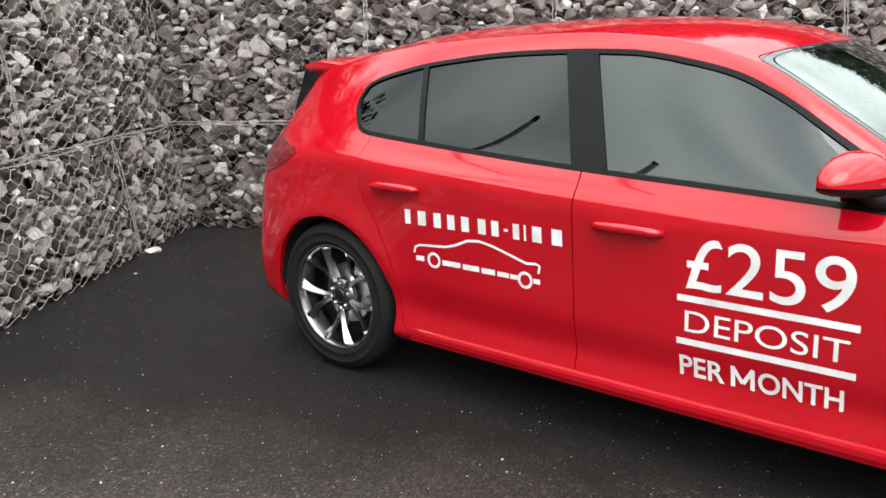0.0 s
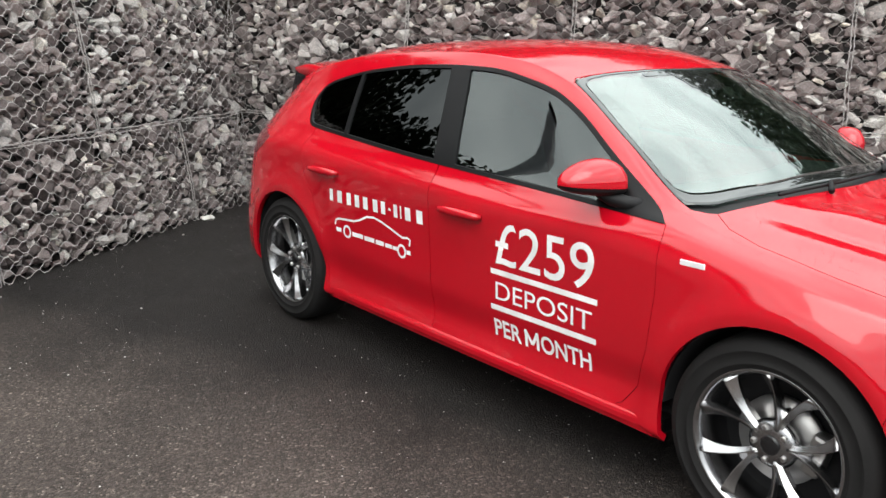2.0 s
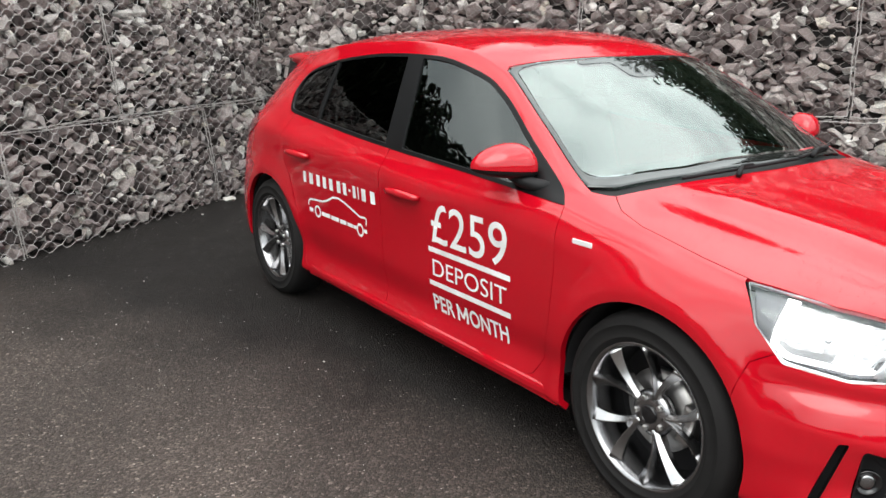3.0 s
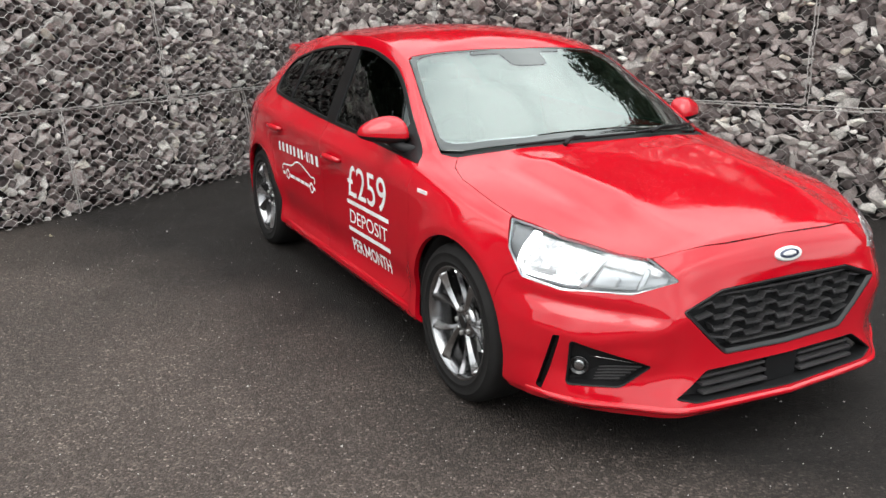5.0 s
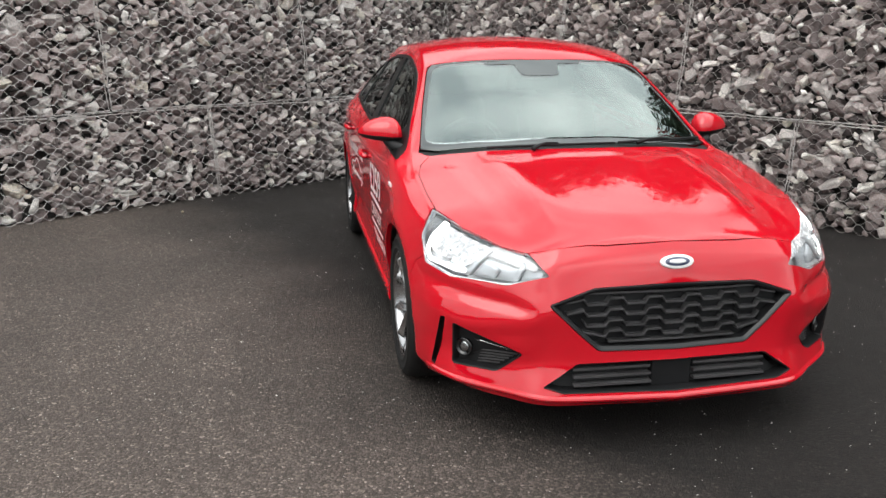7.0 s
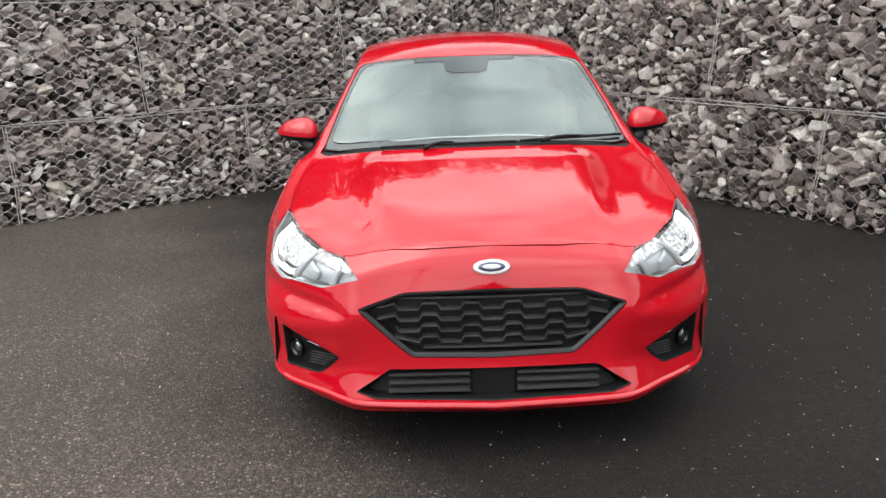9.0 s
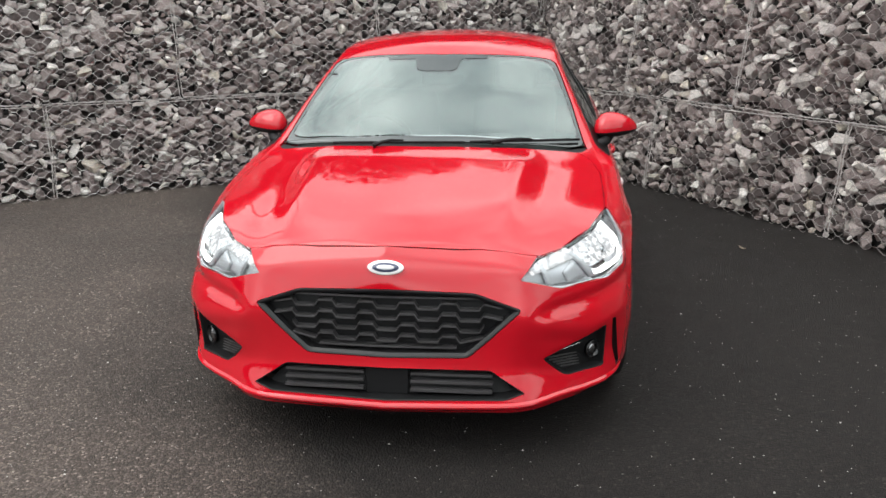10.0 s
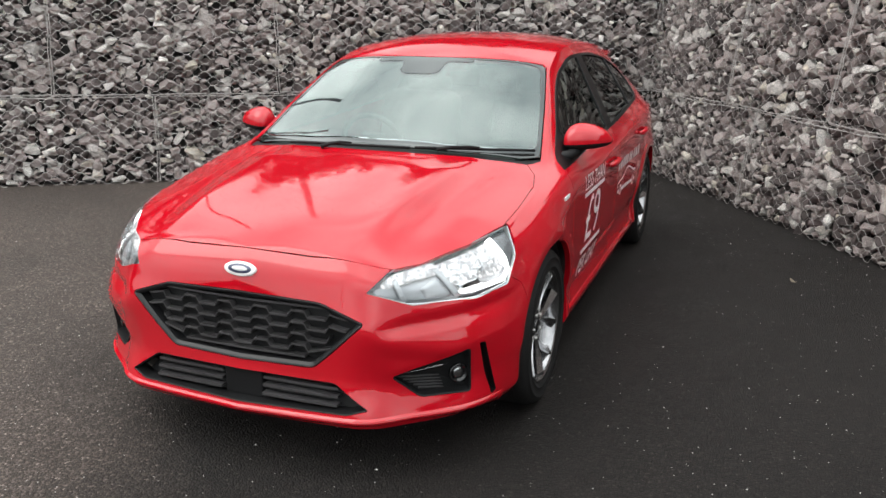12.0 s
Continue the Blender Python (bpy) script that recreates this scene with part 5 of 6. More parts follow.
# ---- inside the car ----
def soft_block(c, s, bevel=.04, m=None):
    bm = bmesh.new()
    add_box(bm, c, s, bevel, m)
    return bm


for y in (-.36, .36):
    st = new("front_seat")
    st.parent = car
    st["label"] = "dark cloth front seat"
    part("seat_cushion", soft_block((.05, y, .48), (.52, .50, .18), .05), SEAT, st, "", True)
    part("seat_back", soft_block((0, 0, 0), (.16, .50, .62), .06, pose(-.28, y, .80, 0, -18, 0)), SEAT, st, "", True)
    part("headrest", soft_block((0, 0, 0), (.10, .26, .17), .04, pose(-.40, y, 1.18, 0, -14, 0)), SEAT, st, "", True)
bs = new("rear_bench")
bs.parent = car
bs["label"] = "dark cloth rear bench"
part("bench_cushion", soft_block((-.80, 0, .50), (.46, 1.24, .16), .05), SEAT, bs, "", True)
part("bench_back", soft_block((0, 0, 0), (.16, 1.24, .58), .06, pose(-1.12, 0, .78, 0, -20, 0)), SEAT, bs, "", True)
for y in (-.40, .40):
    part("headrest", soft_block((0, 0, 0), (.09, .24, .13), .03, pose(-1.25, y, 1.10, 0, -14, 0)), SEAT, bs, "", True)
bm = bmesh.new()
rows = []
for x, z in ((.98, .86), (.96, .925), (.80, .945), (.58, .935), (.48, .90), (.45, .80), (.50, .66), (.70, .50)):
    rows.append([bm.verts.new((x + .08 * (1 - (2 * i / 16 - 1) ** 2), .66 * (2 * i / 16 - 1), z)) for i in range(17)])
for p, q in zip(rows, rows[1:]):
    for i in range(16):
        bm.faces.new((p[i], p[i + 1], q[i + 1], q[i]))
bmesh.ops.recalc_face_normals(bm, faces=bm.faces[:])
bmesh.ops.solidify(bm, geom=bm.faces[:], thickness=.02)
part("dashboard", bm, DASH, car, "dark dashboard", True)
sw = new("steering_wheel")
sw.parent = car
sw.matrix_world = pose(.34, -.36, .86, 0, -68, 0)
sw["label"] = "dark steering wheel"
bm = bmesh.new()
tube(bm, [(.18 * math.cos(2 * math.pi * i / 36), .18 * math.sin(2 * math.pi * i / 36), 0) for i in range(36)], .015, 8, True)
part("wheel_ring", bm, DASH, sw, "", True)
bm = bmesh.new()
add_box(bm, (0, 0, .01), (.13, .15, .05), .02)
add_box(bm, (0, 0, 0), (.03, .34, .018), .005)
part("wheel_boss", bm, DASH, sw, "", True)
bm = bmesh.new()
add_box(bm, (.40, -.03, 1.262), (.13, .18, .05), .02, None)
part("sensor_housing", bm, DASH, car, "dark camera housing behind the windscreen", True)
bm = bmesh.new()
add_box(bm, (0, 0, 0), (.04, .24, .065), .02, pose(.40, 0, 1.215, 0, 10, 0))
part("inside_mirror", bm, DASH, car, "dark interior mirror", True)
bm = bmesh.new()
add_box(bm, (-.1, 0, .25), (2.2, 1.5, .03), .01)
part("cabin_floor", bm, DASH, car, "dark carpet")
sheet("roof_lining", both_sides([(.22, 0), (.22, .50), (-.4, .50), (-1.5, .46), (-1.7, .4), (-1.7, 0)]), "xy", -0.026, -0.034, LINER, car, "pale roof lining", .06)
bm = bmesh.new()
add_box(bm, (1.02, 0, .66), (.05, 1.40, .52), .01)
part("bulkhead", bm, BLACK, car)
bm = bmesh.new()
add_box(bm, (-1.42, 0, .62), (.04, 1.2, .74), .01)
part("boot_wall", bm, DASH, car)


# ---- lettering ----
def lay_text(words, x0, x1, z0, z1, sd, parent, name, weight=0.0, label=""):
    """White letters on a door, fitted between x0 (where they start) and x1, and z0 and z1."""
    cu = bpy.data.curves.new(name, "FONT")
    cu.body = words
    cu.size = 1.0
    cu.offset = weight
    cu.resolution_u = 6
    ob = new(name, cu)
    dg = bpy.context.evaluated_depsgraph_get()
    me = bpy.data.meshes.new_from_object(ob.evaluated_get(dg))
    bpy.data.objects.remove(ob)
    bm = bmesh.new()
    bm.from_mesh(me)
    xs, ys = [v.co.x for v in bm.verts], [v.co.y for v in bm.verts]
    ax, bx_, ay, by = min(xs), max(xs), min(ys), max(ys)
    for k in range(1, 9):
        bmesh.ops.bisect_plane(bm, geom=bm.verts[:] + bm.edges[:] + bm.faces[:], dist=1e-6, plane_co=(0, ay + (by - ay) * k / 9, 0), plane_no=(0, 1, 0))
    bmesh.ops.triangulate(bm, faces=bm.faces[:])
    sg = -1 if sd == "right" else 1
    for v in bm.verts:
        x = x0 + (x1 - x0) * (v.co.x - ax) / (bx_ - ax)
        z = z0 + (z1 - z0) * (v.co.y - ay) / (by - ay)
        v.co = Vector((x, sg * (side_y(x, z) + .0016), z))
    for f in bm.faces:
        f.normal_update()
        if f.normal.y * sg < 0:
            f.normal_flip()
    return part(name, bm, WHITE, parent, label)


def lay_strip(pts, width, sd, parent, name, label=""):
    """A white strip on the door through points (x, z)."""
    sg = -1 if sd == "right" else 1
    fine = []
    for (xa, za), (xb, zb) in zip(pts, pts[1:]):
        k = max(1, int(math.hypot(xb - xa, zb - za) / .03))
        fine += [(xa + (xb - xa) * i / k, za + (zb - za) * i / k) for i in range(k)]
    fine.append(pts[-1])
    bm = bmesh.new()
    rows = []
    for i, (x, z) in enumerate(fine):
        a, b = fine[max(i - 1, 0)], fine[min(i + 1, len(fine) - 1)]
        d = Vector((b[0] - a[0], b[1] - a[1])).normalized()
        nx, nz = -d.y * width / 2, d.x * width / 2
        rows.append([bm.verts.new((x + s * nx, sg * (side_y(x + s * nx, z + s * nz) + .0016), z + s * nz)) for s in (-1, 1)])
    for p, q in zip(rows, rows[1:]):
        f = bm.faces.new((p[0], p[1], q[1], q[0]))
        f.normal_update()
        if f.normal.y * sg < 0:
            f.normal_flip()
    return part(name, bm, WHITE, parent, label)


def lay_ring(x, z, r, width, sd, parent, name):
    lay_strip([(x + r * math.cos(2 * math.pi * i / 20), z + r * math.sin(2 * math.pi * i / 20)) for i in range(21)], width, sd, parent, name)


for sd, door_f, door_r in (("right", doors["f", "right"], doors["r", "right"]), ("left", doors["f", "left"], doors["r", "left"])):
    X = (lambda t: .206 + t) if sd == "right" else (lambda t: .728 - t)
    if sd == "right":
        lay_text("\u00a3259", X(.027), X(.502), .638, .800, sd, door_f, "price_letters", .004, "white vinyl price")
        lay_strip([(X(0), .606), (X(.522), .606)], .021, sd, door_f, "rule_line", "white vinyl line")
        lay_text("DEPOSIT", X(.026), X(.500), .498, .568, sd, door_f, "price_letters", .0, "white vinyl words")
        lay_strip([(X(0), .465), (X(.520), .465)], .021, sd, door_f, "rule_line", "white vinyl line")
        lay_text("PER", X(.008), X(.152), .346, .416, sd, door_f, "price_letters", .020, "bold white vinyl word")
        for a, b in (((.178, .346), (.178, .416)), ((.176, .414), (.2075, .362)), ((.2075, .362), (.239, .414)), ((.237, .416), (.237, .346))):
            lay_strip([(X(a[0]), a[1]), (X(b[0]), b[1])], .0135, sd, door_f, "letter_stroke", "stroke of the white letter M")
        lay_text("ONTH", X(.253), X(.492), .346, .416, sd, door_f, "price_letters", .020, "bold white vinyl word")
    else:
        lay_text("LESS THAN", X(.015), X(.470), .768, .838, sd, door_f, "price_letters", .0, "white vinyl words")
        lay_strip([(X(.01), .745), (X(.48), .745)], .021, sd, door_f, "rule_line", "white vinyl line")
        lay_text("\u00a39", X(.08), X(.41), .505, .722, sd, door_f, "price_letters", .0, "white vinyl price")
        lay_strip([(X(.01), .470), (X(.48), .470)], .021, sd, door_f, "rule_line", "white vinyl line")
        lay_text("PER DAY", X(.03), X(.46), .346, .432, sd, door_f, "price_letters", .012, "white vinyl words")
    # the model's and the dealer's names stand as plain bars under the outline of a car
    R = (lambda t: -.904 + t) if sd == "right" else (lambda t: -.184 - t)
    bars = [(.0, .045), (.062, .062), (.140, .055), (.205, .055), (.270, .055), (.345, .055), (.405, .05), (.462, .028), (.498, .042), (.548, .014), (.575, .06), (.652, .065)]
    for i, (s, w) in enumerate(bars):
        zc = .738
        lay_strip([(R(s + w * .16), zc), (R(s + w * .78), zc)], .056 if i != 7 else .010, sd, door_r, "name_bar", "white vinyl bar")
    line = [(.045, .600), (.052, .622), (.075, .632), (.20, .640), (.245, .652), (.30, .676), (.355, .682), (.41, .672), (.50, .645), (.555, .628), (.595, .632), (.610, .626), (.604, .598)]
    lay_strip([(R(a), b) for a, b in line], .0095, sd, door_r, "car_outline", "white vinyl outline of a car")
    lay_ring(R(.140), .580, .026, .011, sd, door_r, "ring")
    lay_ring(R(.548), .566, .026, .011, sd, door_r, "ring")
    for s, w, tall in ((.052, .040, .034), (.180, .085, .034), (.275, .075, .034), (.36, .06, .034), (.43, .05, .030), (.485, .032, .028), (.582, .028, .030)):
        lay_strip([(R(s), .580 - s * .02), (R(s + w), .580 - s * .02)], tall * .6, sd, door_r, "name_bar", "white vinyl bar")


# a small fin on the roof
bm = bmesh.new()
rows = []
for t in np.linspace(0, 1, 9):
    x = -1.14 - .13 * t
    h = .001 + .034 * math.sin(math.pi * min(1, t * .62 + .02)) ** 1.4
    w = .020 * (1 - .6 * abs(t - .5))
    z = top_z(x, 0) - .003
    rows.append([bm.verts.new(q) for q in ((x, -w, z), (x, -w * .35, z + h), (x, w * .35, z + h), (x, w, z))])
for q, r in zip(rows, rows[1:]):
    for k in range(4):
        bm.faces.new((q[k], q[(k + 1) % 4], r[(k + 1) % 4], r[k]))
bm.faces.new(rows[0][::-1])
bm.faces.new(rows[-1])
bmesh.ops.recalc_face_normals(bm, faces=bm.faces[:])
part("aerial", bm, GLOSS, car, "small black roof aerial", True)


# ---- the gabion walls: wire baskets of quarry stone, three courses high ----
# u runs along the first wall away from the corner, v along the second; both lean back a little
U0, V0, BATTER = -2.72, -3.48, 0.145
COURSES = [(0.0, 0.81), (0.81, 1.79), (1.79, 2.50)]


def stone_mesh(seed):
    """An angular broken stone, about 1 across its longest way."""
    r = random.Random(seed)
    bm = bmesh.new()
    ex, ey, ez = 0.5, r.uniform(.30, .44), r.uniform(.22, .42)
    for _ in range(r.randint(12, 16)):
        d = Vector((r.gauss(0, 1), r.gauss(0, 1), r.gauss(0, 1))).normalized()
        # pushed towards a box, so that it has faces and corners
        d = d.lerp(d / max(abs(c) for c in d), .45) * r.uniform(.82, 1.13)
        bm.verts.new((d.x * ex, d.y * ey, d.z * ez))
    res = bmesh.ops.convex_hull(bm, input=bm.verts[:])
    bmesh.ops.delete(bm, geom=[g for g in res["geom_interior"] if isinstance(g, bmesh.types.BMVert)], context="VERTS")
    me = bpy.data.meshes.new("stone")
    bm.to_mesh(me)
    bm.free()
    me.materials.append(ROCK)
    return me


STONES = [stone_mesh(100 + i) for i in range(26)]
STONE_VF = [([v.co.copy() for v in me.vertices], [tuple(p.vertices) for p in me.polygons]) for me in STONES]


def wall_at(w, s, z, d):
    """A place on wall w: s along it, z up, d outwards from its face."""
    back = BATTER * z - d
    return yard(s, V0 - back, z) if w == 0 else yard(U0 - back, s, z)


def wall_turn(w):
    along_w = yard(1, 0) if w == 0 else yard(0, 1)
    out = yard(0, 1) if w == 0 else yard(1, 0)
    m = Matrix.Identity(4)
    for r in range(3):
        m[r][0], m[r][1], m[r][2] = along_w[r], out[r], (0, 0, 1)[r]
    return m


def bulge(s, z, s0, s1, z0, z1):
    """How far the filled basket swells between its edges."""
    a, b = min(max((s - s0) / (s1 - s0), 0), 1), min(max((z - z0) / (z1 - z0), 0), 1)
    return 0.062 * (4 * a * (1 - a)) ** .45 * (4 * b * (1 - b)) ** .45 - 0.03 + .010 * noise.noise(Vector((s * 2.1, z * 2.6, s0)))


def pack(s0, s1, z0, z1, r):
    """Stones side by side in the face: place and size."""
    pos = np.zeros((0, 3))
    area = (s1 - s0) * (z1 - z0)
    for lo, hi, tries in ((.074, .098, 14 * area), (.052, .072, 130 * area), (.038, .052, 600 * area), (.022, .034, 1100 * area)):
        for _ in range(int(tries)):
            q = r.uniform(lo, hi)
            s, z = r.uniform(s0 + q * .5, s1 - q * .5), r.uniform(z0 + q * .45, z1 - q * .45)
            if len(pos) and np.any(np.hypot((pos[:, 0] - s) / 1.18, (pos[:, 1] - z) / .88) < (pos[:, 2] + q) * .70):
                continue
            pos = np.vstack([pos, (s, z, q)])
    return [tuple(p) for p in pos]


def gabion(w, s0, s1, z0, z1, label, detail=True):
    """A basket: its dark inside, its stones, the hexagon netting and the thick edge wires."""
    r = random.Random(int(s0 * 1000) * 31 + int(z0 * 100) + w * 7)
    base = thing("gabion_basket", Matrix.Translation(wall_at(w, (s0 + s1) / 2, z0, -.3)), label, "gabion", "gabion baskets of the retaining wall")
    inv = Matrix.Translation(-wall_at(w, (s0 + s1) / 2, z0, -.3))
    T = wall_turn(w)
    # plain block behind the stones, its near-black colour standing for shade in the gaps
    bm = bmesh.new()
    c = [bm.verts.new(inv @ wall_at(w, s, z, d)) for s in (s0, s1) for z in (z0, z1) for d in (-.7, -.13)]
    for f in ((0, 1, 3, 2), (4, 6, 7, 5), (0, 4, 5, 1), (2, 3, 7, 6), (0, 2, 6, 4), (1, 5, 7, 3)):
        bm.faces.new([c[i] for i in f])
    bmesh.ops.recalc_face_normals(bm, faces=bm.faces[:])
    part("dark_core", bm, GAP_SHADE, base, "near-black block that paints the shade between the stones")
    vs, fs = [], []

    def joined(k, m):
        v, f = STONE_VF[k]
        n = len(vs)
        vs.extend((m @ p)[:] for p in v)
        fs.extend(tuple(n + i for i in q) for q in f)

    def placed(s, z, q, depth):
        b = bulge(s, z, s0, s1, z0, z1)
        rot = Euler((r.uniform(-.7, .7), r.gauss(0, .45), r.gauss(0, .5))).to_matrix().to_4x4()
        if r.random() < .25:
            rot = Euler((r.uniform(0, 6.3), r.uniform(0, 6.3), r.uniform(0, 6.3))).to_matrix().to_4x4()
        sc = Matrix.Diagonal((q * 2.45, q * 2.2, q * 2.1 * r.uniform(.85, 1.1), 1))
        return inv @ Matrix.Translation(wall_at(w, s, z, b - q * .80 - depth)) @ T @ rot @ sc

    for _ in range(int((s1 - s0) * (z1 - z0) * 130)):
        q = r.uniform(.04, .08)
        joined(r.randrange(26), placed(r.uniform(s0, s1), r.uniform(z0 + .04, z1 - .03), q, r.uniform(.04, .085)))
    big = sorted(pack(s0, s1, z0, z1, r), key=lambda a: -a[2])
    n_own = 150 if detail else 0
    for i, (s, z, q) in enumerate(big):
        m = placed(s, z, q, r.uniform(-.004, .03))
        if i < n_own:
            ob = new("stone", STONES[r.randrange(26)])
            ob.parent = base
            ob.matrix_basis = m
        else:
            joined(r.randrange(26), m)
    me = bpy.data.meshes.new("rubble")
    me.from_pydata(vs, [], fs)
    me.materials.append(ROCK)
    ob = new("rubble", me)
    ob.parent = base
    tagged(ob, "small broken stones", kind="stuff")
    # the netting: hexagons about 80 mm across, pulled a little out of true
    nv, nf = [], []
    cw, ch, rw = .080, .074, .0020
    pts = {}

    def net(i, j, k):
        """Each node is a short level twist of two wires, from one end k = 0 to the other k = 1."""
        key = (i, j, k)
        if key not in pts:
            s = s0 + .004 + j * ch + (0 if k == 0 else .031)
            z = z0 + (i + (.5 if j % 2 else 0)) * cw
            z += .022 * noise.noise(Vector((s * 3.1, z * 3.3, 4 + w))) + .012 * noise.noise(Vector((s * 9, z * 9, 8 + w)))
            s += .026 * noise.noise(Vector((s * 2.7 + 9, z * 3.7, 2))) + .012 * noise.noise(Vector((s * 8 + 3, z * 9, 6)))
            z, s = min(max(z, z0 + .002), z1 - .002), min(max(s, s0 + .002), s1 - .002)
            pts[key] = inv @ wall_at(w, s, z, bulge(s, z, s0, s1, z0, z1) + .010 + .010 * noise.noise(Vector((s * 6, z * 6, 1))))
        return pts[key]

    ni, nj = int((z1 - z0) / cw) + 1, int((s1 - s0) / ch) + 1
    out = yard(0, 1) if w == 0 else yard(1, 0)

    def wire(a, b, t):
        d = b - a
        if d.length < .006:
            return
        side = d.cross(out).normalized() * t
        o = out * t
        n = len(nv)
        for p in (a, b):
            nv.extend(((p + side)[:], (p - side * .5 + o * .87)[:], (p - side * .5 - o * .87)[:]))
        for k in range(3):
            l = (k + 1) % 3
            nf.append((n + k, n + l, n + 3 + l, n + 3 + k))

    for j in range(nj):
        if j * ch > s1 - s0 - .006:
            continue
        for i in range(ni):
            wire(net(i, j, 0), net(i, j, 1), rw * 1.5)
            left, right = (i - 1, i) if j % 2 == 0 else (i, i + 1)
            if left >= 0:
                wire(net(i, j, 1), net(left, j + 1, 0), rw)
            wire(net(i, j, 1), net(right, j + 1, 0), rw)
    me = bpy.data.meshes.new("wire_netting")
    me.from_pydata(nv, [], nf)
    me.materials.append(WIRE)
    ob = new("wire_netting", me)
    ob.parent = base
    ob["label"] = "galvanised hexagon wire netting"

    def edge(sa, za, sb, zb):
        """A thick edge wire with the lacing round it."""
        bm = bmesh.new()
        n = 26
        main, lace = [], []
        level = abs(sb - sa) > .3

        def swayed(s, z, out_by):
            """A place on the edge, which sags and wanders a little."""
            f = (s - sa) / (sb - sa) if level else (z - za) / (zb - za)
            hold = math.sin(math.pi * min(max(f, 0), 1)) ** .5
            da = hold * (.020 * noise.noise(Vector((s * 1.6, round(z, 1) * 3, 3 + w))) + .008 * noise.noise(Vector((s * 6, z * 6, 9))))
            d = bulge(s, z, s0, s1, z0, z1) + .016 + out_by
            return wall_at(w, s, z + da - hold * .012, d) if level else wall_at(w, s + da, z, d)

        for k in range(n + 1):
            s, z = sa + (sb - sa) * k / n, za + (zb - za) * k / n
            main.append(inv @ swayed(s, z, 0))
        tube(bm, main, .0032, 5)
        n = int(math.hypot(sb - sa, zb - za) / .018)
        for k in range(n + 1):
            s, z = sa + (sb - sa) * k / n, za + (zb - za) * k / n
            o = swayed(s, z, .006 * math.cos(k * 1.57))
            sh = .006 * math.sin(k * 1.57)
            lace.append(inv @ (o + (Vector((0, 0, sh)) if abs(sb - sa) > .3 else T.to_3x3() @ Vector((sh, 0, 0)))))
        tube(bm, lace, .0017, 3)
        part("edge_wire", bm, WIRE, base, "thick laced edge wire")

    e = .012
    edge(s0 + e, z0 + .01, s0 + e, z1 - e)
    edge(s1 - e, z0 + .01, s1 - e, z1 - e)
    edge(s0 + e, z1 - e, s1 - e, z1 - e)
    if z0 > .1:
        edge(s0 + e, z0 + e, s1 - e, z0 + e)
    return base


LABEL = "wire gabion basket filled with broken grey quarry stone"
JOINTS = {(0, 0): [U0 - .16, -1.93, .074, 2.105, 4.12, 6.1], (0, 1): [U0 - .28, -1.016, .955, 2.98, 5.0, 6.1], (0, 2): [U0 - .40, -1.9, .10, 2.1, 4.1, 6.1],
          (1, 0): [V0 - .16, -1.56, .437, 2.43, 4.4], (1, 1): [V0 - .28, -2.05, -.66, 1.34, 3.33, 4.4], (1, 2): [V0 - .40, -1.6, .40, 2.4, 4.4]}
for (w, c), cuts in JOINTS.items():
    for a, b in zip(cuts, cuts[1:]):
        gabion(w, a, b, *COURSES[c], LABEL, detail=c < 2)


# ---- what stands round the yard and shows in the paint and the glass ----
LEAF = plain("leaves", (0.022, 0.030, 0.015), rough=0.7, spec=0.2)
EARTH = plain("bank_earth", (0.09, 0.07, 0.05), rough=0.95, grain=0.6, scale=30)


def leaves(name, label, centres, n, size, seed):
    """Clumps of small leaves, uneven and with gaps."""
    r = random.Random(seed)
    vs, fs = [], []
    for c, rad in centres:
        for _ in range(n):
            d = Vector((r.gauss(0, 1), r.gauss(0, 1), r.gauss(0, 1))).normalized() * rad * r.uniform(.45, 1.1)
            p = Vector(c) + Vector((d.x, d.y, d.z * .85))
            a = Vector((r.gauss(0, 1), r.gauss(0, 1), r.gauss(0, 1))).normalized()
            b = a.orthogonal().normalized()
            s = size * r.uniform(.6, 1.4)
            k = len(vs)
            vs.extend(((p - a * s)[:], (p + b * s * .5)[:], (p + a * s)[:], (p - b * s * .5)[:]))
            fs.append((k, k + 1, k + 2, k + 3))
    me = bpy.data.meshes.new(name)
    me.from_pydata(vs, [], fs)
    me.materials.append(LEAF)
    return tagged(new(name, me), label, "bushes", kind="stuff")


# an earth bank behind the walls, with scrub along its top
bm = bmesh.new()
top = 2.48
loop = [(U0 - .38, V0 - .38), (8.0, V0 - .38), (8.0, V0 - 14), (U0 - 14, V0 - 14), (U0 - 14, 6.5), (U0 - .38, 6.5)]
a = [bm.verts.new(yard(u, v, 0.0)) for u, v in [(u - (.4 if u < 5 else 0), v - (.4 if v < 5 else 0)) for u, v in loop]]
b = [bm.verts.new(yard(u, v, top if i in (0, 1, 5) else top + .9)) for i, (u, v) in enumerate([(u - (.4 if u < 5 else 0), v - (.4 if v < 5 else 0)) for u, v in loop])]
for i in range(6):
    bm.faces.new((a[i], a[(i + 1) % 6], b[(i + 1) % 6], b[i]))
bm.faces.new((b[0], b[1], b[2], b[3]))
bm.faces.new((b[0], b[3], b[4], b[5]))
bmesh.ops.recalc_face_normals(bm, faces=bm.faces[:])
tagged(part("bank", bm, EARTH), "brown earth bank behind the stone walls", "bank", kind="structure")
rs = random.Random(3)
clumps = []
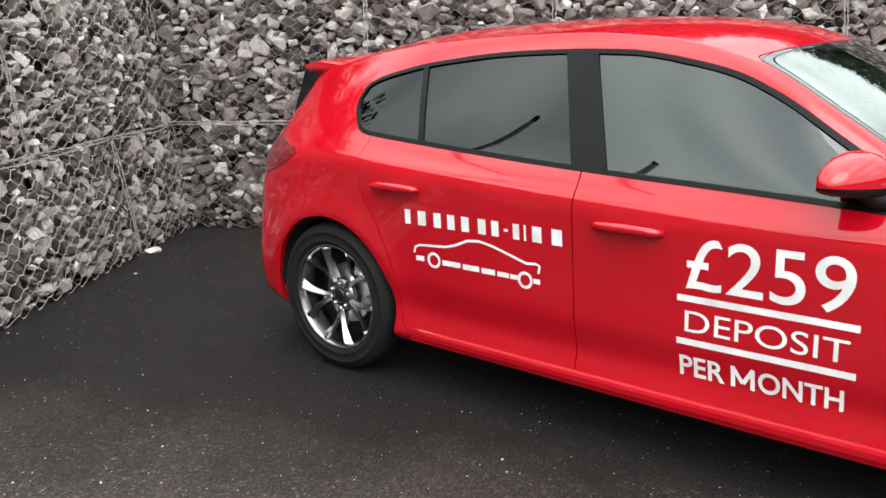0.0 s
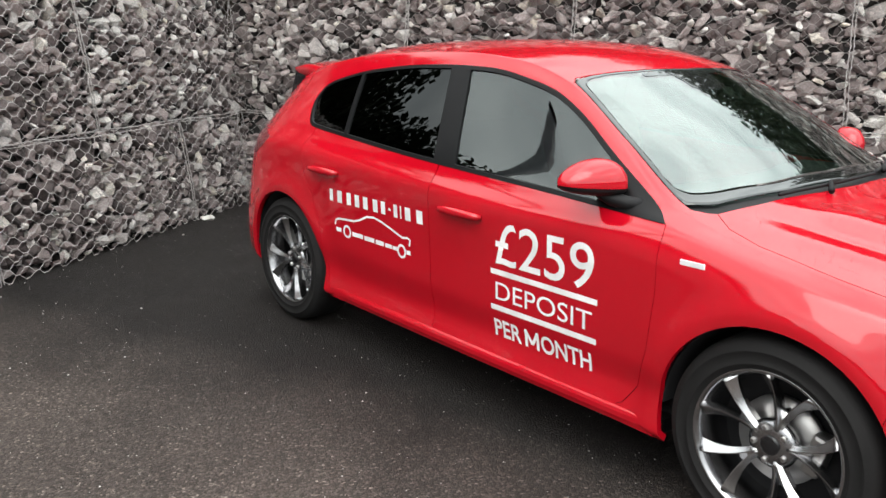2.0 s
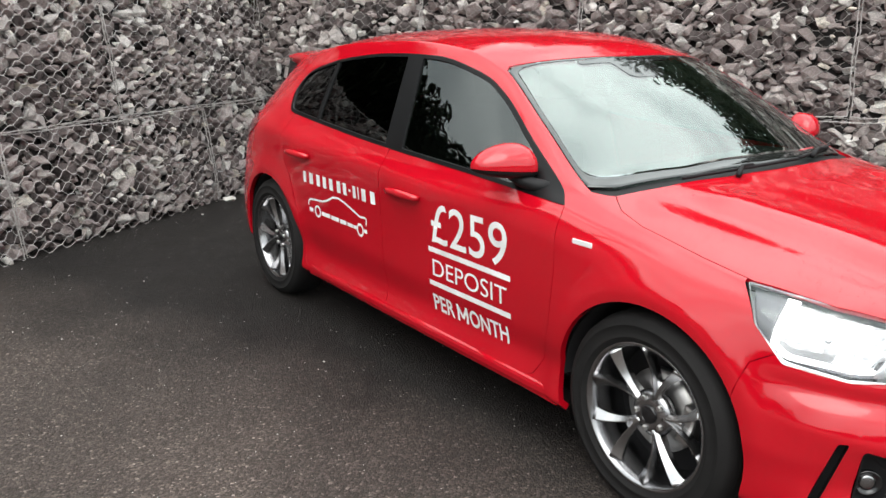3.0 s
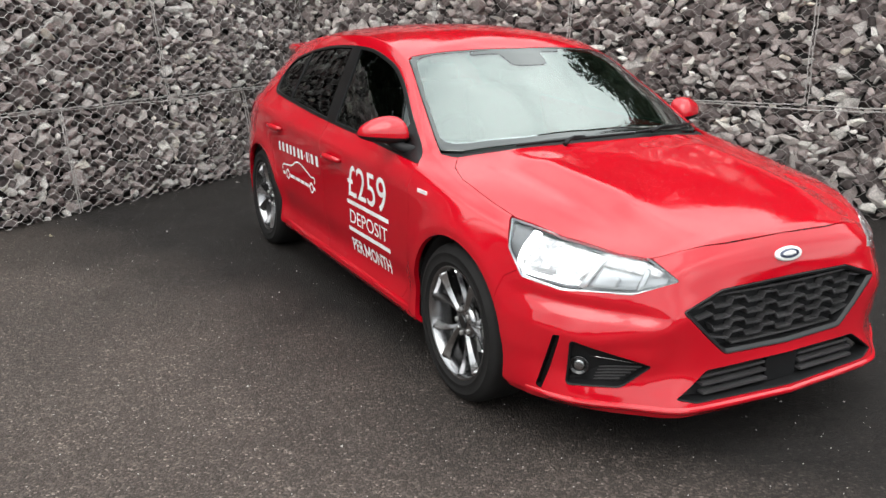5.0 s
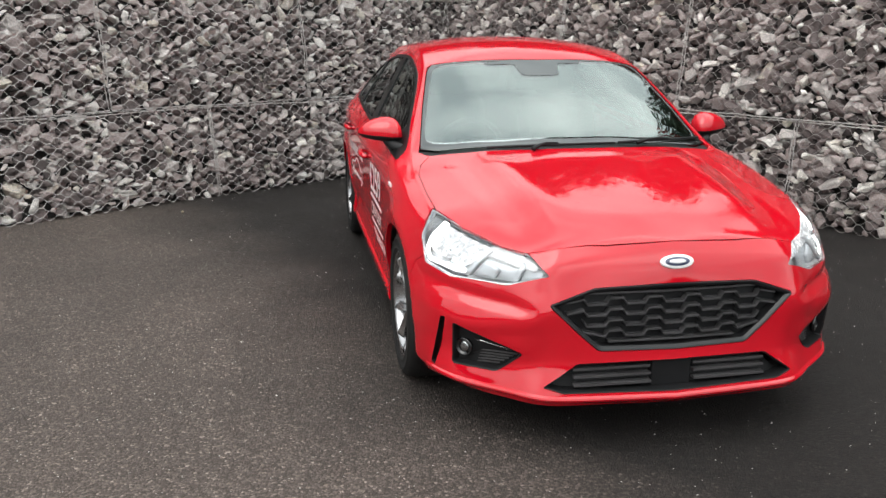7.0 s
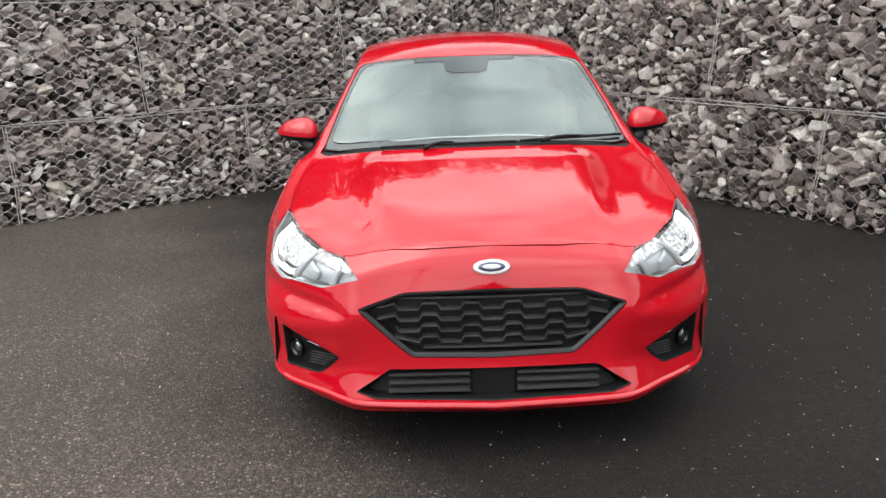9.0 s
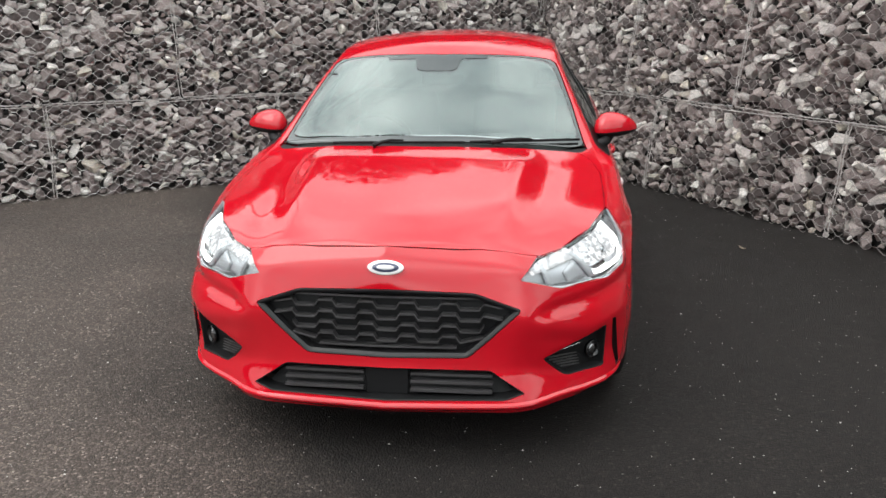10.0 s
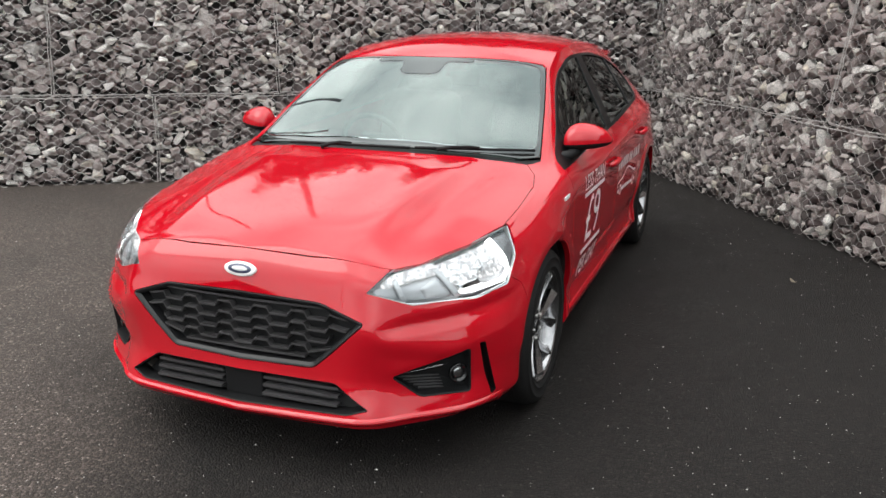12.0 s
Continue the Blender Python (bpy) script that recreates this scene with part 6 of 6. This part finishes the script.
for along_u, reach_w in ((True, np.arange(-6, 8, .62)), (False, np.arange(-5, 7, .62))):
    for k in reach_w:
        back = 1.9 + rs.random() * 1.2
        tall = 3 if not along_u or k < -.8 else 2
        for lv in range(tall):
            off = back + .25 * lv
            p = yard(k, V0 - off, 2.75 + lv * .85) if along_u else yard(U0 - off, k, 2.75 + lv * .85)
            clumps.append((p + Vector((rs.uniform(-.2, .2), rs.uniform(-.2, .2), rs.uniform(-.25, .25))), rs.uniform(.62, .92)))
leaves("scrub", "dark green scrub along the top of the bank", clumps, 1350, .062, 5)
# woods far behind the yard's open side
far = []
for i in range(64):
    a = radians(-100 + 200 * i / 63)
    d = 46 + rs.uniform(-4, 6)
    for k in range(2):
        h = rs.uniform(1.2, 2.2) + k * rs.uniform(.8, 1.8)
        far.append(((d * math.cos(a), d * math.sin(a), h), rs.uniform(1.6, 2.5)))
leaves("far_woods", "dark line of far trees", far, 300, .38, 6)


def street_lamp(x, y, h, turn, z=0.0):
    """A tapered steel column with a curved arm and a flat lantern."""
    base = thing("street_lamp", pose(x, y, z, 0, 0, turn), "dark grey steel street lamp", "street lamp")
    bm = bmesh.new()
    tube(bm, [(0, 0, 0), (0, 0, 1.1), (0, 0, 1.12), (0, 0, h)], [.07, .07, .045, .03], 12)
    part("column", bm, DARKMETAL, base, "", True)
    bm = bmesh.new()
    tube(bm, [(0, 0, h - .05), (.15, 0, h + .35), (.5, 0, h + .6), (1.2, 0, h + .7)], [.04, .035, .03, .028], 10)
    part("arm", bm, DARKMETAL, base, "", True)
    bm = bmesh.new()
    add_box(bm, (1.5, 0, h + .7), (.7, .26, .11), .04)
    part("lantern", bm, DARKMETAL, base, "", True)


street_lamp(16.0, -3.0, 7.0, 170)


def lighting_pole(x, y, z, h):
    """A tall tapered pole with a capped head."""
    base = thing("lighting_pole", pose(x, y, z, 0, 0, 0), "tall dark steel pole on the bank behind the wall", "pole", "poles on the bank")
    bm = bmesh.new()
    tube(bm, [(0, 0, -.2), (0, 0, .9), (.01, 0, .92), (.03, -.02, h * .97), (.03, -.02, h)], [.11, .11, .085, .065, .045], 12)
    part("shaft", bm, DARKMETAL, base, "", True)
    bm = bmesh.new()
    tube(bm, [(.03, -.02, h), (.03, -.02, h + .05), (.03, -.02, h + .07)], [.06, .06, .03], 12)
    part("cap", bm, BLACK, base, "", True)


lighting_pole(-5.6, -5.0, 2.66, 5.4)
lighting_pole(-3.9, -6.6, 2.66, 5.8)


# ---- small things on the ground ----
def lone_stone(p, size, label, seed):
    r = random.Random(seed)
    bm = bmesh.new()
    for _ in range(16):
        d = Vector((r.gauss(0, 1), r.gauss(0, 1), r.gauss(0, 1))).normalized() * r.uniform(.85, 1.1)
        bm.verts.new((d.x * size, d.y * size * .7, max(d.z * size * .4, -.2 * size)))
    bmesh.ops.convex_hull(bm, input=bm.verts[:])
    lo = min(v.co.z for v in bm.verts)
    for v in bm.verts:
        v.co.z -= lo
    ob = part("stone_chip", bm, PALE)
    ob.location = p
    return tagged(ob, label, "stone")


PALE = plain("pale_stone", (0.62, 0.60, 0.57), rough=0.8, grain=0.5, scale=80)
DRY = plain("dry_leaf", (0.40, 0.35, 0.26), rough=0.8)
lone_stone((-3.96, -.17, 0), .075, "flat pale stone lying at the foot of the wall", 1)
lone_stone((-3.55, -.55, 0), .018, "small pale stone chip on the asphalt", 2)
lone_stone((3.05, .60, 0), .010, "small pale stone chip on the asphalt", 3)
for x, y, a in ((-.745, 1.894, 30), (2.35, 2.05, 80), (-2.2, -2.2, 10), (.9, -2.9, 60)):
    bm = bmesh.new()
    rows = []
    for i in range(7):
        t = i / 6
        wd = .012 * math.sin(math.pi * (.08 + .88 * t))
        rows.append([bm.verts.new((.07 * (t - .5), s * wd, .006 + .012 * (2 * t - 1) ** 2 + .004 * abs(s))) for s in (-1, 0, 1)])
    for p, q in zip(rows, rows[1:]):
        for k in (0, 1):
            bm.faces.new((p[k], p[k + 1], q[k + 1], q[k]))
    bmesh.ops.solidify(bm, geom=bm.faces[:], thickness=.0015)
    ob = part("leaf", bm, DRY)
    ob.matrix_world = pose(x, y, .002, 0, 0, a)
    tagged(ob, "curled dry leaf on the asphalt", "leaf", "fallen leaves")
rg = random.Random(11)
vs, fs = [], []
for _ in range(6000):
    x, y = rg.uniform(-4, 5), rg.uniform(-4, 4)
    u, v = x * SA - y * CA, x * CA + y * SA
    if u < U0 + .02 or v < V0 + .02:
        continue
    s = rg.uniform(.0012, .0036) * (1.8 if rg.random() < .04 else 1)
    k = len(vs)
    a = rg.uniform(0, 6.3)
    for i in range(3):
        vs.append((x + s * math.cos(a + i * 2.1), y + s * math.sin(a + i * 2.1), .0005))
    vs.append((x, y, s * 1.1))
    fs.extend(((k, k + 1, k + 3), (k + 1, k + 2, k + 3), (k + 2, k, k + 3)))
me = bpy.data.meshes.new("grit")
me.from_pydata(vs, [], fs)
me.materials.append(PALE)
tagged(new("grit", me), "pale grit scattered over the asphalt", "grit", kind="stuff")
